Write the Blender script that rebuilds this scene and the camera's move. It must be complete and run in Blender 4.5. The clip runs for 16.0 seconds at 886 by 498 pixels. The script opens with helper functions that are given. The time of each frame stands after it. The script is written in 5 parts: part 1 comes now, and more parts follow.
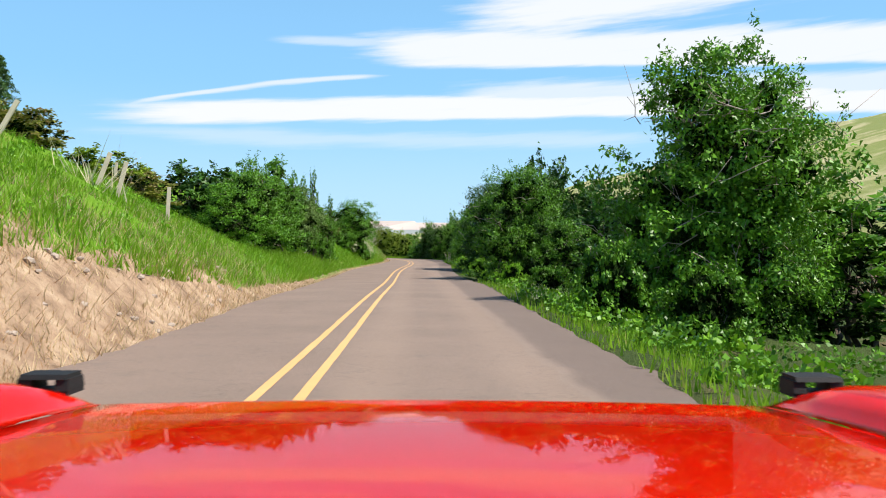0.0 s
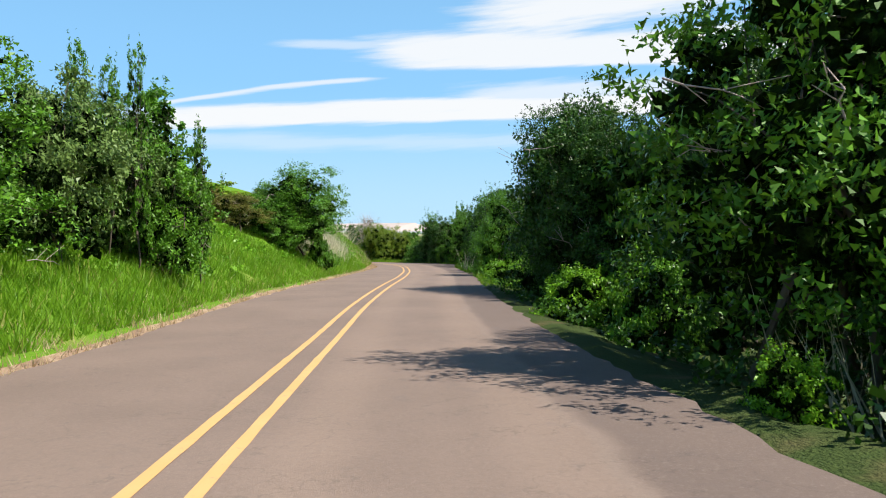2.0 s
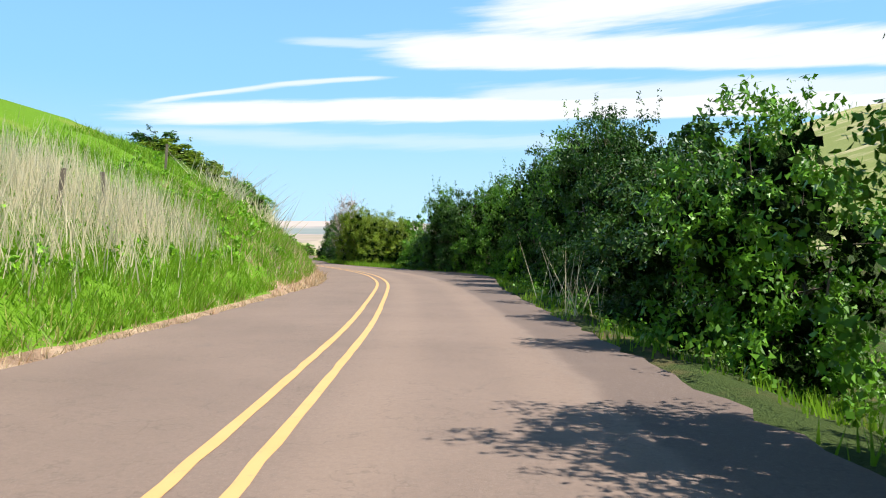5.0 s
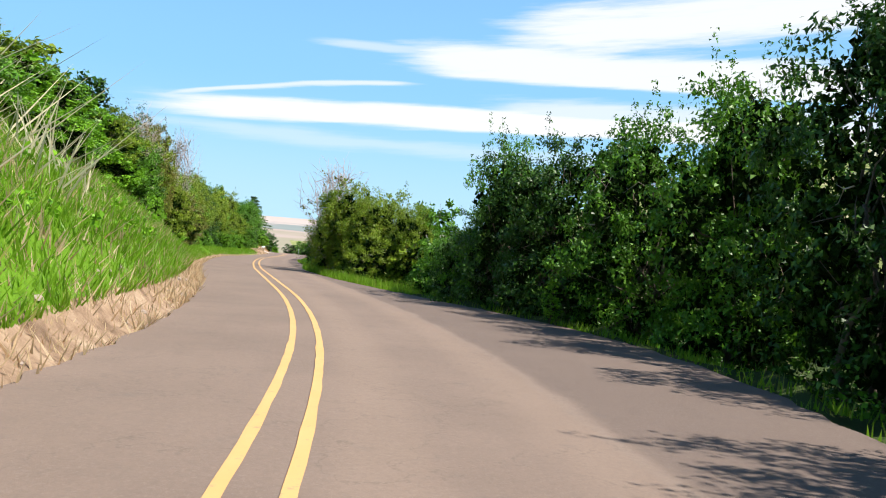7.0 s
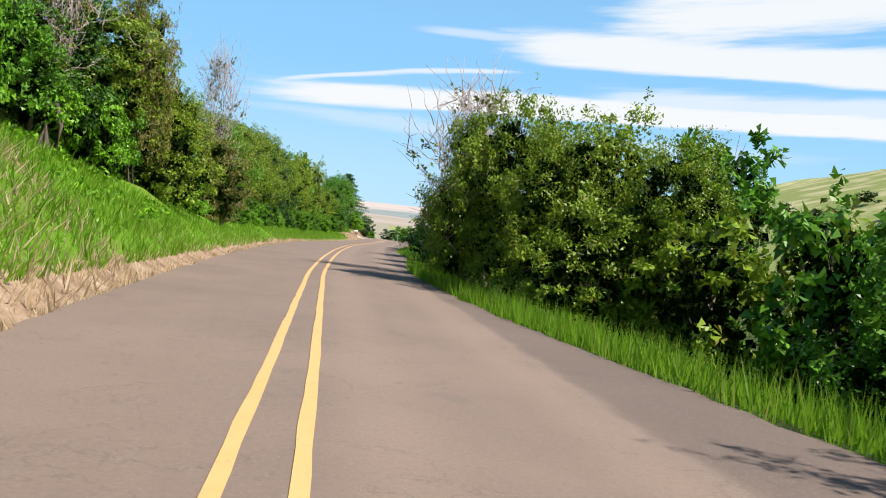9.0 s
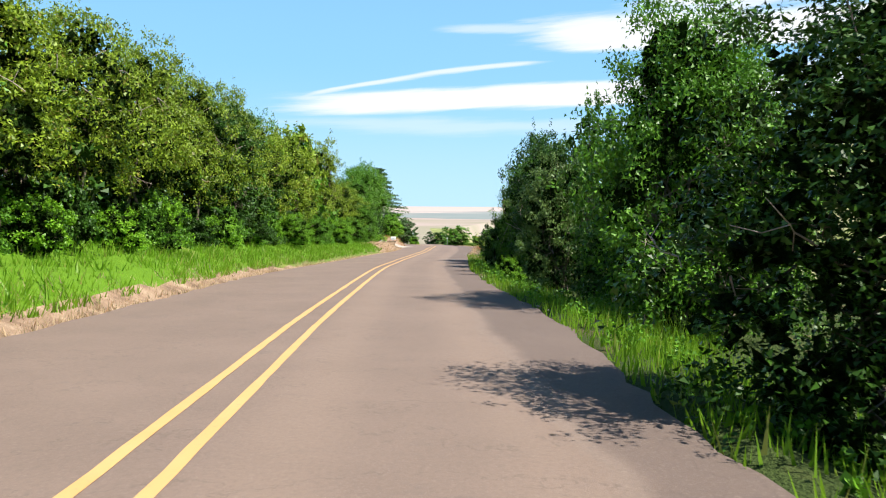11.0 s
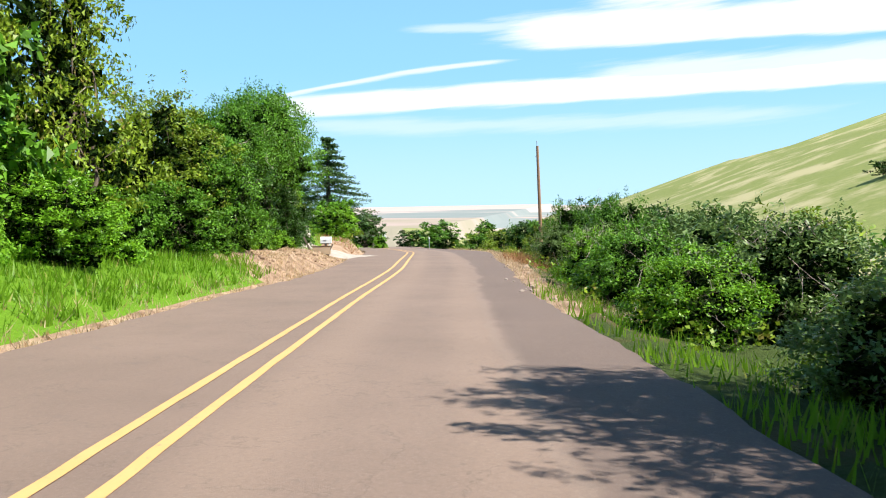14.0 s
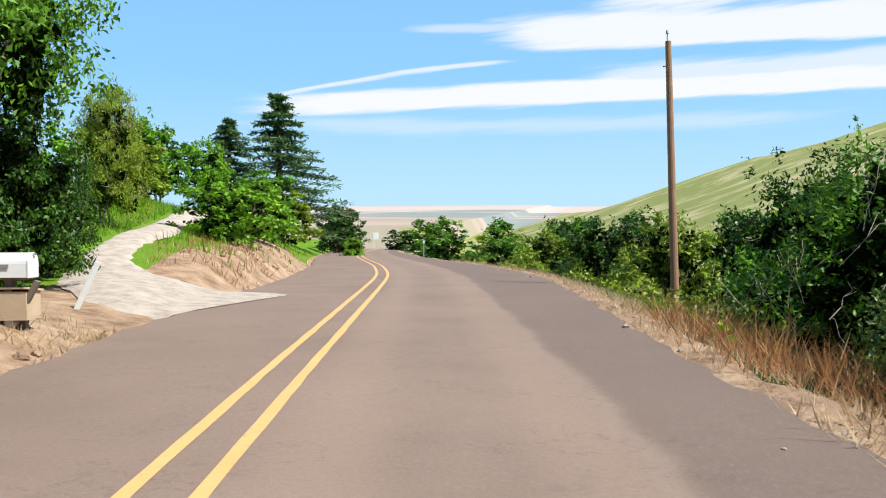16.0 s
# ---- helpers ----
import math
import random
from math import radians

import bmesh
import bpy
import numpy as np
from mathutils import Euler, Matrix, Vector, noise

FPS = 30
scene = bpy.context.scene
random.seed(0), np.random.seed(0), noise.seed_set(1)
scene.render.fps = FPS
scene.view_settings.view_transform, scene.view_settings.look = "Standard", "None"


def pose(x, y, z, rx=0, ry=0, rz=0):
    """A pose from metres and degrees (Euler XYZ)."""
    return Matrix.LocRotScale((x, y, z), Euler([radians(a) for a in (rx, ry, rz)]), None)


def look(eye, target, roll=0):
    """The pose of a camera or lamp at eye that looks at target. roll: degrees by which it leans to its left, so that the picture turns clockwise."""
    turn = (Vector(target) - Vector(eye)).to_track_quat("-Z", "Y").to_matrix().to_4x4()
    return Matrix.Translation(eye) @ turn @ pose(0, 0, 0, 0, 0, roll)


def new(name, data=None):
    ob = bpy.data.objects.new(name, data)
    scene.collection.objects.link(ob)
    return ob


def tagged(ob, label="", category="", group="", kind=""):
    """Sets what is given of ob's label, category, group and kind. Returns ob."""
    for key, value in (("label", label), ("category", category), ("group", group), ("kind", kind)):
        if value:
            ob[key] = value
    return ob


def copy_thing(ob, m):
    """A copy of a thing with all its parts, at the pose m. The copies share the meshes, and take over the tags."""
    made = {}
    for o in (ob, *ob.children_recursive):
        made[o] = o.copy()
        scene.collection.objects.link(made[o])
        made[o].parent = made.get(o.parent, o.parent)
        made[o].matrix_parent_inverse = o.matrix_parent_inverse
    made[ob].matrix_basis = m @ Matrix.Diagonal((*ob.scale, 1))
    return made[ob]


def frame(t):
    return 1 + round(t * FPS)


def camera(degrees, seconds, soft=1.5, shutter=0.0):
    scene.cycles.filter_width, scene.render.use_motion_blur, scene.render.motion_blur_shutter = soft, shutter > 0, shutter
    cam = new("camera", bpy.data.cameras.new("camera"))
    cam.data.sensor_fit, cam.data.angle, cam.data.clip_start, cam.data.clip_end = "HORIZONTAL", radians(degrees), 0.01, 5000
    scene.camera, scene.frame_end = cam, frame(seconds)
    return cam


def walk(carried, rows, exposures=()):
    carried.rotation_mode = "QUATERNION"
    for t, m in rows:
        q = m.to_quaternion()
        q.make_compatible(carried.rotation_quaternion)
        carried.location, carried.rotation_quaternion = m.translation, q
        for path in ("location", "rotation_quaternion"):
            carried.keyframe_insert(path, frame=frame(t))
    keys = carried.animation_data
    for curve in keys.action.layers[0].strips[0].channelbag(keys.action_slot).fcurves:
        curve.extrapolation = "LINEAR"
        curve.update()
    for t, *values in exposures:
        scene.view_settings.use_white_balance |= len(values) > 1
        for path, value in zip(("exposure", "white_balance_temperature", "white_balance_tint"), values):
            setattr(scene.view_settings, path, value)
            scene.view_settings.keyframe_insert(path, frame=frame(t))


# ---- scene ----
cam = camera(56.5, 16.0, soft=1.05, shutter=0.03)
PATH = [
    (0, (0.035, -1.06, 1.442), (0.042, 0.94, 1.446), 0.2),
    (0.5, (-0.185, 7.529, 1.421), (-0.174, 9.529, 1.424), 0.3),
    (1, (-0.304, 16.313, 1.417), (-0.295, 18.313, 1.422), 0.1),
    (1.5, (-0.434, 24.851, 1.433), (-0.428, 26.851, 1.438), -0.4),
    (2, (-0.683, 32.997, 1.352), (-0.68, 34.997, 1.36), -0.6),
    (2.5, (-1.036, 40.897, 1.286), (-1.034, 42.897, 1.298), -0.2),
    (3, (-1.338, 48.595, 1.269), (-1.333, 50.595, 1.281), -0.4),
    (3.5, (-1.287, 55.438, 1.34), (-1.289, 57.438, 1.349), -0.2),
    (4, (-1.303, 61.775, 1.337), (-1.307, 63.775, 1.347), -0.2),
    (4.2, (-1.253, 64.014, 1.347), (-1.264, 66.014, 1.353), -0.3),
    (6.3, (-2.672, 97.108, 1.347), (-2.682, 99.108, 1.368), 2.6),
    (6.5, (-2.844, 100.106, 1.381), (-2.856, 102.106, 1.405), 2.9),
    (7, (-3.506, 107.199, 1.465), (-3.553, 109.199, 1.493), 4.7),
    (7.5, (-4.497, 113.642, 1.419), (-4.606, 115.639, 1.443), 6.8),
    (8, (-5.826, 120.649, 1.462), (-5.997, 122.642, 1.472), 7.6),
    (8.5, (-7.357, 127.278, 1.451), (-7.582, 129.266, 1.441), 7.2),
    (9, (-8.987, 133.88, 1.409), (-9.264, 135.861, 1.387), 6.4),
    (9.2, (-9.648, 136.173, 1.42), (-9.938, 138.152, 1.392), 5.5),
    (11.3, (-17.994, 172.004, 1.467), (-18.371, 173.968, 1.436), 0.3),
    (11.5, (-18.658, 174.832, 1.469), (-19.031, 176.797, 1.437), 0.1),
    (12, (-20.312, 182.017, 1.451), (-20.674, 183.984, 1.42), 0.3),
    (12.5, (-21.936, 189.246, 1.451), (-22.287, 191.215, 1.419), -0.2),
    (13, (-23.604, 196.708, 1.421), (-23.947, 198.678, 1.391), -0.7),
    (13.5, (-24.826, 203.467, 1.357), (-25.152, 205.44, 1.328), -0.3),
    (14, (-26.169, 211.172, 1.336), (-26.483, 213.147, 1.306), -0.8),
    (14.5, (-27.556, 218.973, 1.349), (-27.864, 220.949, 1.32), -1.2),
    (15, (-28.699, 226.321, 1.328), (-29.005, 228.297, 1.3), -1.2),
    (15.5, (-29.907, 233.417, 1.398), (-30.211, 235.394, 1.371), -0.3),
    (16, (-31.083, 240.386, 1.601), (-31.391, 242.362, 1.571), -0.1),
]
LIGHT = [(0.0, 0.60), (1.0, 0.58), (2.0, 0.56), (3.0, 0.74), (4.0, 0.74), (6.5, 0.68), (8.0, 0.66), (9.0, 0.56), (11.5, 0.76), (12.5, 0.80), (13.5, 0.84), (14.0, 0.82), (15.0, 0.58), (16.0, 0.58)]     # stops of the camera's own exposure
walk(cam, [(t, look(eye, target, roll)) for t, eye, target, roll in PATH], LIGHT)

# ---- light ----
SUN_AZ, SUN_EL = 106.0, 52.0     # degrees clockwise from +y, and above the ground
sun_way = Vector((math.sin(radians(SUN_AZ)) * math.cos(radians(SUN_EL)), math.cos(radians(SUN_AZ)) * math.cos(radians(SUN_EL)), math.sin(radians(SUN_EL))))
sun = new("sun", bpy.data.lights.new("sun", "SUN"))
sun.data.energy, sun.data.angle, sun.data.color = 5.0, radians(0.5), (1.0, 0.95, 0.86)
sun.matrix_world = look(sun_way * 400, (0, 0, 0))


class Nodes:
    """A short hand for shader nodes."""

    def __init__(self, tree):
        self.t, self.n, self.l = tree, tree.nodes, tree.links

    def put(self, sock, v):
        if hasattr(v, "is_output"):
            self.l.new(v, sock)
        elif v is not None:
            sock.default_value = (*v, 1.0) if isinstance(v, tuple) and len(v) == 3 and sock.type == "RGBA" else v

    def add(self, kind, ins=(), **props):
        nd = self.n.new(kind)
        for k, v in props.items():
            setattr(nd, k, v)
        for k, v in (ins.items() if isinstance(ins, dict) else enumerate(ins)):
            self.put(nd.inputs[k], v)
        return nd

    def math(self, op, a, b=0.0, c=0.0, clamp=False):
        return self.add("ShaderNodeMath", (a, b, c), operation=op, use_clamp=clamp).outputs[0]

    def noise(self, vec, scale, detail=3.0, rough=0.55, out="Fac"):
        return self.add("ShaderNodeTexNoise", {"Vector": vec, "Scale": scale, "Detail": detail, "Roughness": rough}).outputs[out]

    def ramp(self, fac, stops):
        nd = self.add("ShaderNodeValToRGB", (fac,))
        el = nd.color_ramp.elements
        while len(el) < len(stops):
            el.new(0.5)
        for e, (p, c) in zip(el, stops):
            e.position, e.color = p, (*c, 1.0) if isinstance(c, tuple) else (c, c, c, 1.0)
        return nd.outputs[0]

    def mix(self, fac, a, b, kind="MIX"):
        nd = self.add("ShaderNodeMix", data_type="RGBA", blend_type=kind)
        for s, v in ((nd.inputs["Factor"], fac), (nd.inputs[6], a), (nd.inputs[7], b)):
            self.put(s, v)
        return nd.outputs[2]

    def step(self, v, lo, hi):
        return self.add("ShaderNodeMapRange", (v, lo, hi, 0.0, 1.0), interpolation_type="SMOOTHSTEP").outputs[0]


# ---- sky ----
world = bpy.data.worlds.new("sky")
scene.world = world
world.use_nodes = True
W = Nodes(world.node_tree)
W.n.clear()
sky = W.add("ShaderNodeTexSky", sky_type="NISHITA", sun_disc=False, sun_elevation=radians(SUN_EL), sun_rotation=radians(SUN_AZ), altitude=600, air_density=1.0, dust_density=0.6, ozone_density=2.0)
way = W.add("ShaderNodeTexCoord").outputs["Generated"]
sx, sy, sz = W.add("ShaderNodeSeparateXYZ", (way,)).outputs
az = W.math("MULTIPLY", W.math("ARCTAN2", sx, sy), 57.2958)
el = W.math("MULTIPLY", W.math("ARCSINE", sz), 57.2958)
fine_v = W.add("ShaderNodeCombineXYZ", (W.math("MULTIPLY", az, 0.13), W.math("MULTIPLY", W.math("ADD", el, W.math("MULTIPLY", az, -0.07)), 1.5), 0.0)).outputs[0]
fine = W.noise(fine_v, 1.0, 6.0, 0.62)
wob = W.math("MULTIPLY", W.math("SUBTRACT", W.noise(fine_v, 0.55, 3.0), 0.5), 1.6)


def cloud_band(mid, half, soft_low, soft_high, a0, a1, fade, gain):
    """A streak of cirrus round an elevation that follows a curve of the azimuth, in degrees."""
    c = W.math("ADD", W.math("ADD", W.math("MULTIPLY", az, mid[1]), mid[0]), W.math("MULTIPLY", W.math("MULTIPLY", az, az), mid[2]))
    d = W.math("ADD", W.math("SUBTRACT", el, c), W.math("MULTIPLY", wob, 0.35))
    up = W.step(d, half + soft_high, half - soft_high)
    dn = W.step(d, -half - soft_low, -half + soft_low)
    on = W.math("MULTIPLY", W.step(W.math("ADD", az, W.math("MULTIPLY", wob, 2.0)), a0, a0 + fade), W.step(az, a1, a1 - fade))
    soft = W.math("MULTIPLY", W.math("MULTIPLY", up, dn), on)
    soft = W.math("ADD", soft, W.math("MULTIPLY", W.math("SUBTRACT", fine, 0.5), W.math("MULTIPLY", W.step(soft, 0.0, 0.15), 1.1)))
    return W.math("MULTIPLY", W.step(soft, 0.2, 0.95), gain)


bands = [
    cloud_band((13.75, 0.0, -0.0014), 1.2, 0.35, 0.9, -9, 70, 9, 0.95),
    cloud_band((15.4, 0.13, -0.0012), 1.7, 1.3, 1.5, -3, 70, 11, 0.95),
    cloud_band((14.2, 0.015, 0.0), 0.3, 0.3, 0.3, -14, 4, 6, 0.5),
    cloud_band((9.8, 0.02, -0.0013), 0.78, 0.32, 0.5, -27, 70, 12, 1.0),
    cloud_band((10.25, 0.03, -0.0014), 1.15, 1.0, 0.8, -6, 70, 14, 0.72),
    cloud_band((11.85, -0.0275, -0.0072), 0.16, 0.22, 0.16, -24, -1, 6, 0.75),
    cloud_band((7.6, 0.0, 0.0), 0.5, 0.8, 0.5, -28, 22, 12, 0.35),
]
cover = bands[0]
for b in bands[1:]:
    cover = W.math("MAXIMUM", cover, b)
thin = W.step(W.noise(fine_v, 0.8, 5.0, 0.6), 0.42, 0.8)
high = W.step(el, 17.0, 40.0)
cover = W.math("MAXIMUM", cover, W.math("MULTIPLY", W.math("MULTIPLY", thin, high), 0.2))
blue = W.add("ShaderNodeHueSaturation", {"Hue": 0.494, "Saturation": 1.28, "Value": 1.25, "Color": sky.outputs[0]}).outputs[0]
blue = W.mix(W.math("MULTIPLY", W.step(el, 48.0, 6.0), 0.88), blue, (3.75, 7.9, 12.6))
blue = W.mix(W.math("MULTIPLY", W.step(el, 12.0, 1.0), 0.75), blue, (6.6, 9.6, 11.6))
col = W.mix(cover, blue, (10.6, 10.9, 11.2))
W.add("ShaderNodeOutputWorld", (W.add("ShaderNodeBackground", (col, 0.060)).outputs[0],))


# ---- materials ----
def material(name):
    m = bpy.data.materials.new(name)
    m.use_nodes = True
    m.node_tree.nodes.clear()
    return m, Nodes(m.node_tree)


def finish(N, color, rough=0.9, bump=None, strength=0.3, dist=0.02, metallic=0.0, spec=0.3, **more):
    ins = {"Base Color": color, "Roughness": rough, "Metallic": metallic, "Specular IOR Level": spec, **more}
    b = N.add("ShaderNodeBsdfPrincipled", ins)
    if bump is not None:
        bp = N.add("ShaderNodeBump", {"Strength": strength, "Distance": dist, "Height": bump})
        N.l.new(bp.outputs[0], b.inputs["Normal"])
    N.add("ShaderNodeOutputMaterial", (b.outputs[0],))


def obj(N):
    return N.add("ShaderNodeTexCoord").outputs["Object"]


def plain(name, color, rough=0.6, metallic=0.0, vary=0.15, scale=6.0, bump=0.2, spec=0.4):
    m, N = material(name)
    v = obj(N)
    n = N.noise(v, scale, 5.0)
    c = N.mix(n, tuple(x * (1 - vary) for x in color), tuple(min(1, x * (1 + vary)) for x in color))
    finish(N, c, rough, N.noise(v, scale * 8, 3.0), bump, 0.005, metallic, spec)
    return m


def leaf_material(name, dark, light, warm=None, share=0.12, glow=0.16):
    """Leaves: a colour of its own for each leaf, some yellowed, light that shines through."""
    m, N = material(name)
    rnd = N.add("ShaderNodeNewGeometry").outputs["Random Per Island"]
    tree = N.add("ShaderNodeObjectInfo").outputs["Random"]
    c = N.mix(N.add("ShaderNodeMapRange", (N.math("POWER", rnd, 1.3), 0.0, 1.0, 0.3, 1.0)).outputs[0], dark, light)
    if warm:
        c = N.mix(N.math("MULTIPLY", N.step(N.math("FRACT", N.math("MULTIPLY", rnd, 17.3)), 1.0 - share, 1.0 - share * 0.5), 0.8), c, warm)
    c = N.mix(N.math("MULTIPLY", tree, 0.25), c, tuple(x * 0.7 for x in dark))
    b = N.add("ShaderNodeBsdfPrincipled", {"Base Color": c, "Roughness": 0.42, "Specular IOR Level": 0.22})
    t = N.add("ShaderNodeBsdfTranslucent", (N.mix(0.5, c, tuple(min(1, x * 1.5) for x in light)),))
    s = N.add("ShaderNodeMixShader", (glow, b.outputs[0], t.outputs[0]))
    N.add("ShaderNodeOutputMaterial", (s.outputs[0],))
    return m


LEAF = {
    "green": leaf_material("leaf_green", (0.018, 0.060, 0.005), (0.155, 0.36, 0.024), glow=0.11),
    # near-black greens: shade of unlit trees and shrubs is put into the leaf colour
    "deep": leaf_material("leaf_deep_shade_green", (0.007, 0.024, 0.004), (0.062, 0.155, 0.014), glow=0.05),
    "olive": leaf_material("leaf_olive", (0.05, 0.105, 0.007), (0.29, 0.40, 0.028), (0.24, 0.16, 0.05), 0.08),
    "bright": leaf_material("leaf_bright", (0.05, 0.16, 0.008), (0.23, 0.46, 0.022)),
    "grey": leaf_material("leaf_grey_green", (0.05, 0.10, 0.022), (0.19, 0.29, 0.07)),
    "rust": leaf_material("leaf_rust", (0.06, 0.08, 0.012), (0.25, 0.25, 0.045), (0.25, 0.14, 0.07), 0.2),
    "needle": leaf_material("conifer_needles", (0.03, 0.07, 0.024), (0.13, 0.23, 0.075)),
}
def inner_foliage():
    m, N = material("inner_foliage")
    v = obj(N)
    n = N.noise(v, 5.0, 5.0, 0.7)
    # near-black greens: the shade inside a crown is put into this colour
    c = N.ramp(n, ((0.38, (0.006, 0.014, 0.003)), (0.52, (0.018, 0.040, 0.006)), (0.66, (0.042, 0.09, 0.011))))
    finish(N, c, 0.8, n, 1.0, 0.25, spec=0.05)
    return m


INNER_SHADE = inner_foliage()
GRASS = leaf_material("grass_green", (0.105, 0.215, 0.012), (0.225, 0.405, 0.026), (0.44, 0.38, 0.12), 0.10, 0.45)
GRASS_DRY = leaf_material("grass_dry", (0.36, 0.26, 0.15), (0.62, 0.48, 0.30), (0.34, 0.17, 0.08), 0.2, 0.4)
RUSTY = leaf_material("weeds_rust", (0.20, 0.085, 0.035), (0.42, 0.21, 0.09), (0.55, 0.45, 0.12), 0.08, 0.3)
STALK = leaf_material("dry_stalk", (0.50, 0.41, 0.27), (0.74, 0.65, 0.47), glow=0.45)
BARK = plain("bark_grey_brown", (0.13, 0.10, 0.075), 0.95, vary=0.4, scale=9.0, bump=0.8)
TWIG = plain("bare_twig_grey", (0.42, 0.335, 0.30), 0.95, vary=0.3, scale=9.0, bump=0.5)
POLE_WOOD = plain("weathered_pole_wood", (0.30, 0.175, 0.105), 0.9, vary=0.35, scale=5.0, bump=0.7)
POST_WOOD = plain("weathered_post_wood", (0.16, 0.13, 0.10), 0.95, vary=0.3, bump=0.6)
BOARD = plain("pale_board", (0.50, 0.38, 0.26), 0.85, vary=0.2, scale=4.0, bump=0.4)
WHITE = plain("white_paint", (0.74, 0.76, 0.76), 0.5, vary=0.08, bump=0.1)
GALV = plain("grey_metal", (0.42, 0.43, 0.43), 0.45, 0.7, vary=0.15, bump=0.1)
ROCK = plain("pale_stone", (0.36, 0.29, 0.24), 0.95, vary=0.35, scale=7.0, bump=0.8)


def asphalt():
    m, N = material("asphalt_worn")
    v = obj(N)
    uv = N.add("ShaderNodeUVMap", uv_map="lane").outputs[0]      # x: metres from the centre line, y: metres along
    lx, ly, _ = N.add("ShaderNodeSeparateXYZ", (uv,)).outputs
    grain = N.noise(v, 60.0, 4.0, 0.7)
    patch = N.noise(v, 0.35, 4.0, 0.6)
    long_v = N.add("ShaderNodeCombineXYZ", (lx, N.math("MULTIPLY", ly, 0.04), 0.0)).outputs[0]
    streak = N.noise(long_v, 2.2, 4.0, 0.6)
    c = N.ramp(patch, ((0.3, (0.192, 0.136, 0.106)), (0.7, (0.272, 0.193, 0.15))))
    c = N.mix(N.math("MULTIPLY", streak, 0.5), c, (0.293, 0.208, 0.162))
    # lighter wheel tracks, darker newer strip along the outer edge
    w1 = N.math("ABSOLUTE", N.math("SUBTRACT", N.math("ABSOLUTE", N.math("SUBTRACT", lx, 1.6)), 0.85))
    c = N.mix(N.math("MULTIPLY", N.step(w1, 0.6, 0.05), 0.35), c, (0.36, 0.254, 0.19))
    seam = N.math("ADD", lx, N.math("MULTIPLY", N.math("SUBTRACT", N.noise(v, 0.6, 3.0), 0.5), 0.5))
    c = N.mix(N.math("MULTIPLY", N.step(seam, 2.75, 3.0), 0.55), c, (0.123, 0.089, 0.076))
    c = N.mix(N.math("MULTIPLY", N.step(N.math("ABSOLUTE", N.math("SUBTRACT", seam, 2.78)), 0.12, 0.02), 0.25), c, (0.30, 0.235, 0.19))
    c = N.mix(N.math("MULTIPLY", N.step(N.noise(v, 1.7, 5.0, 0.7), 0.58, 0.75), 0.3), c, (0.13, 0.11, 0.105))
    c = N.mix(N.math("MULTIPLY", grain, 0.35), c, (0.12, 0.105, 0.10))
    c = N.mix(N.math("MULTIPLY", N.step(N.noise(v, 190.0, 2.0), 0.62, 0.72), 0.3), c, (0.45, 0.40, 0.36))
    # coarse stones in the surface, hairline cracks, tar spots
    c = N.mix(N.math("MULTIPLY", N.step(N.noise(v, 22.0, 4.0, 0.75), 0.45, 0.62), 0.16), c, (0.11, 0.085, 0.075))
    c = N.mix(N.math("MULTIPLY", N.step(N.noise(v, 34.0, 3.0, 0.7), 0.56, 0.66), 0.25), c, (0.34, 0.27, 0.22))
    crack = N.math("ABSOLUTE", N.math("SUBTRACT", N.noise(v, 0.55, 6.0, 0.6), 0.5))
    c = N.mix(N.math("MULTIPLY", N.step(crack, 0.005, 0.001), 0.22), c, (0.07, 0.058, 0.052))
    finish(N, c, 0.88, N.noise(v, 70.0, 4.0, 0.75), 0.6, 0.008, spec=0.25)
    return m


def line_paint():
    m, N = material("yellow_line_paint")
    v = obj(N)
    wear = N.step(N.noise(v, 9.0, 6.0, 0.75), 0.56, 0.72)
    c = N.mix(N.noise(v, 2.0, 3.0), (0.62, 0.35, 0.125), (0.72, 0.43, 0.18))
    c = N.mix(N.math("MULTIPLY", wear, 0.65), c, (0.28, 0.22, 0.17))
    finish(N, c, 0.7, N.noise(v, 80.0, 3.0), 0.3, 0.004)
    return m


def soil(name, base, light, dark, scale=1.3, bump=0.9):
    m, N = material(name)
    v = obj(N)
    a, b = N.noise(v, scale, 6.0, 0.65), N.noise(v, scale * 9, 5.0, 0.7)
    c = N.ramp(a, ((0.32, dark), (0.5, base), (0.68, light)))
    c = N.mix(N.math("MULTIPLY", N.step(b, 0.5, 0.7), 0.5), c, dark)
    finish(N, c, 0.95, N.math("ADD", b, a), bump, 0.06, spec=0.15)
    return m


def meadow(name, a, b, dry, share, scale=0.22):
    m, N = material(name)
    v = obj(N)
    n, f = N.noise(v, scale, 5.0, 0.6), N.noise(v, scale * 18, 5.0, 0.7)
    c = N.mix(f, a, b)
    c = N.mix(N.math("MULTIPLY", N.step(n, 1.0 - share - 0.08, 1.0 - share + 0.1), 0.8), c, dry)
    finish(N, c, 0.95, N.math("ADD", f, N.noise(v, scale * 60, 3.0)), 0.8, 0.08, spec=0.1)
    return m


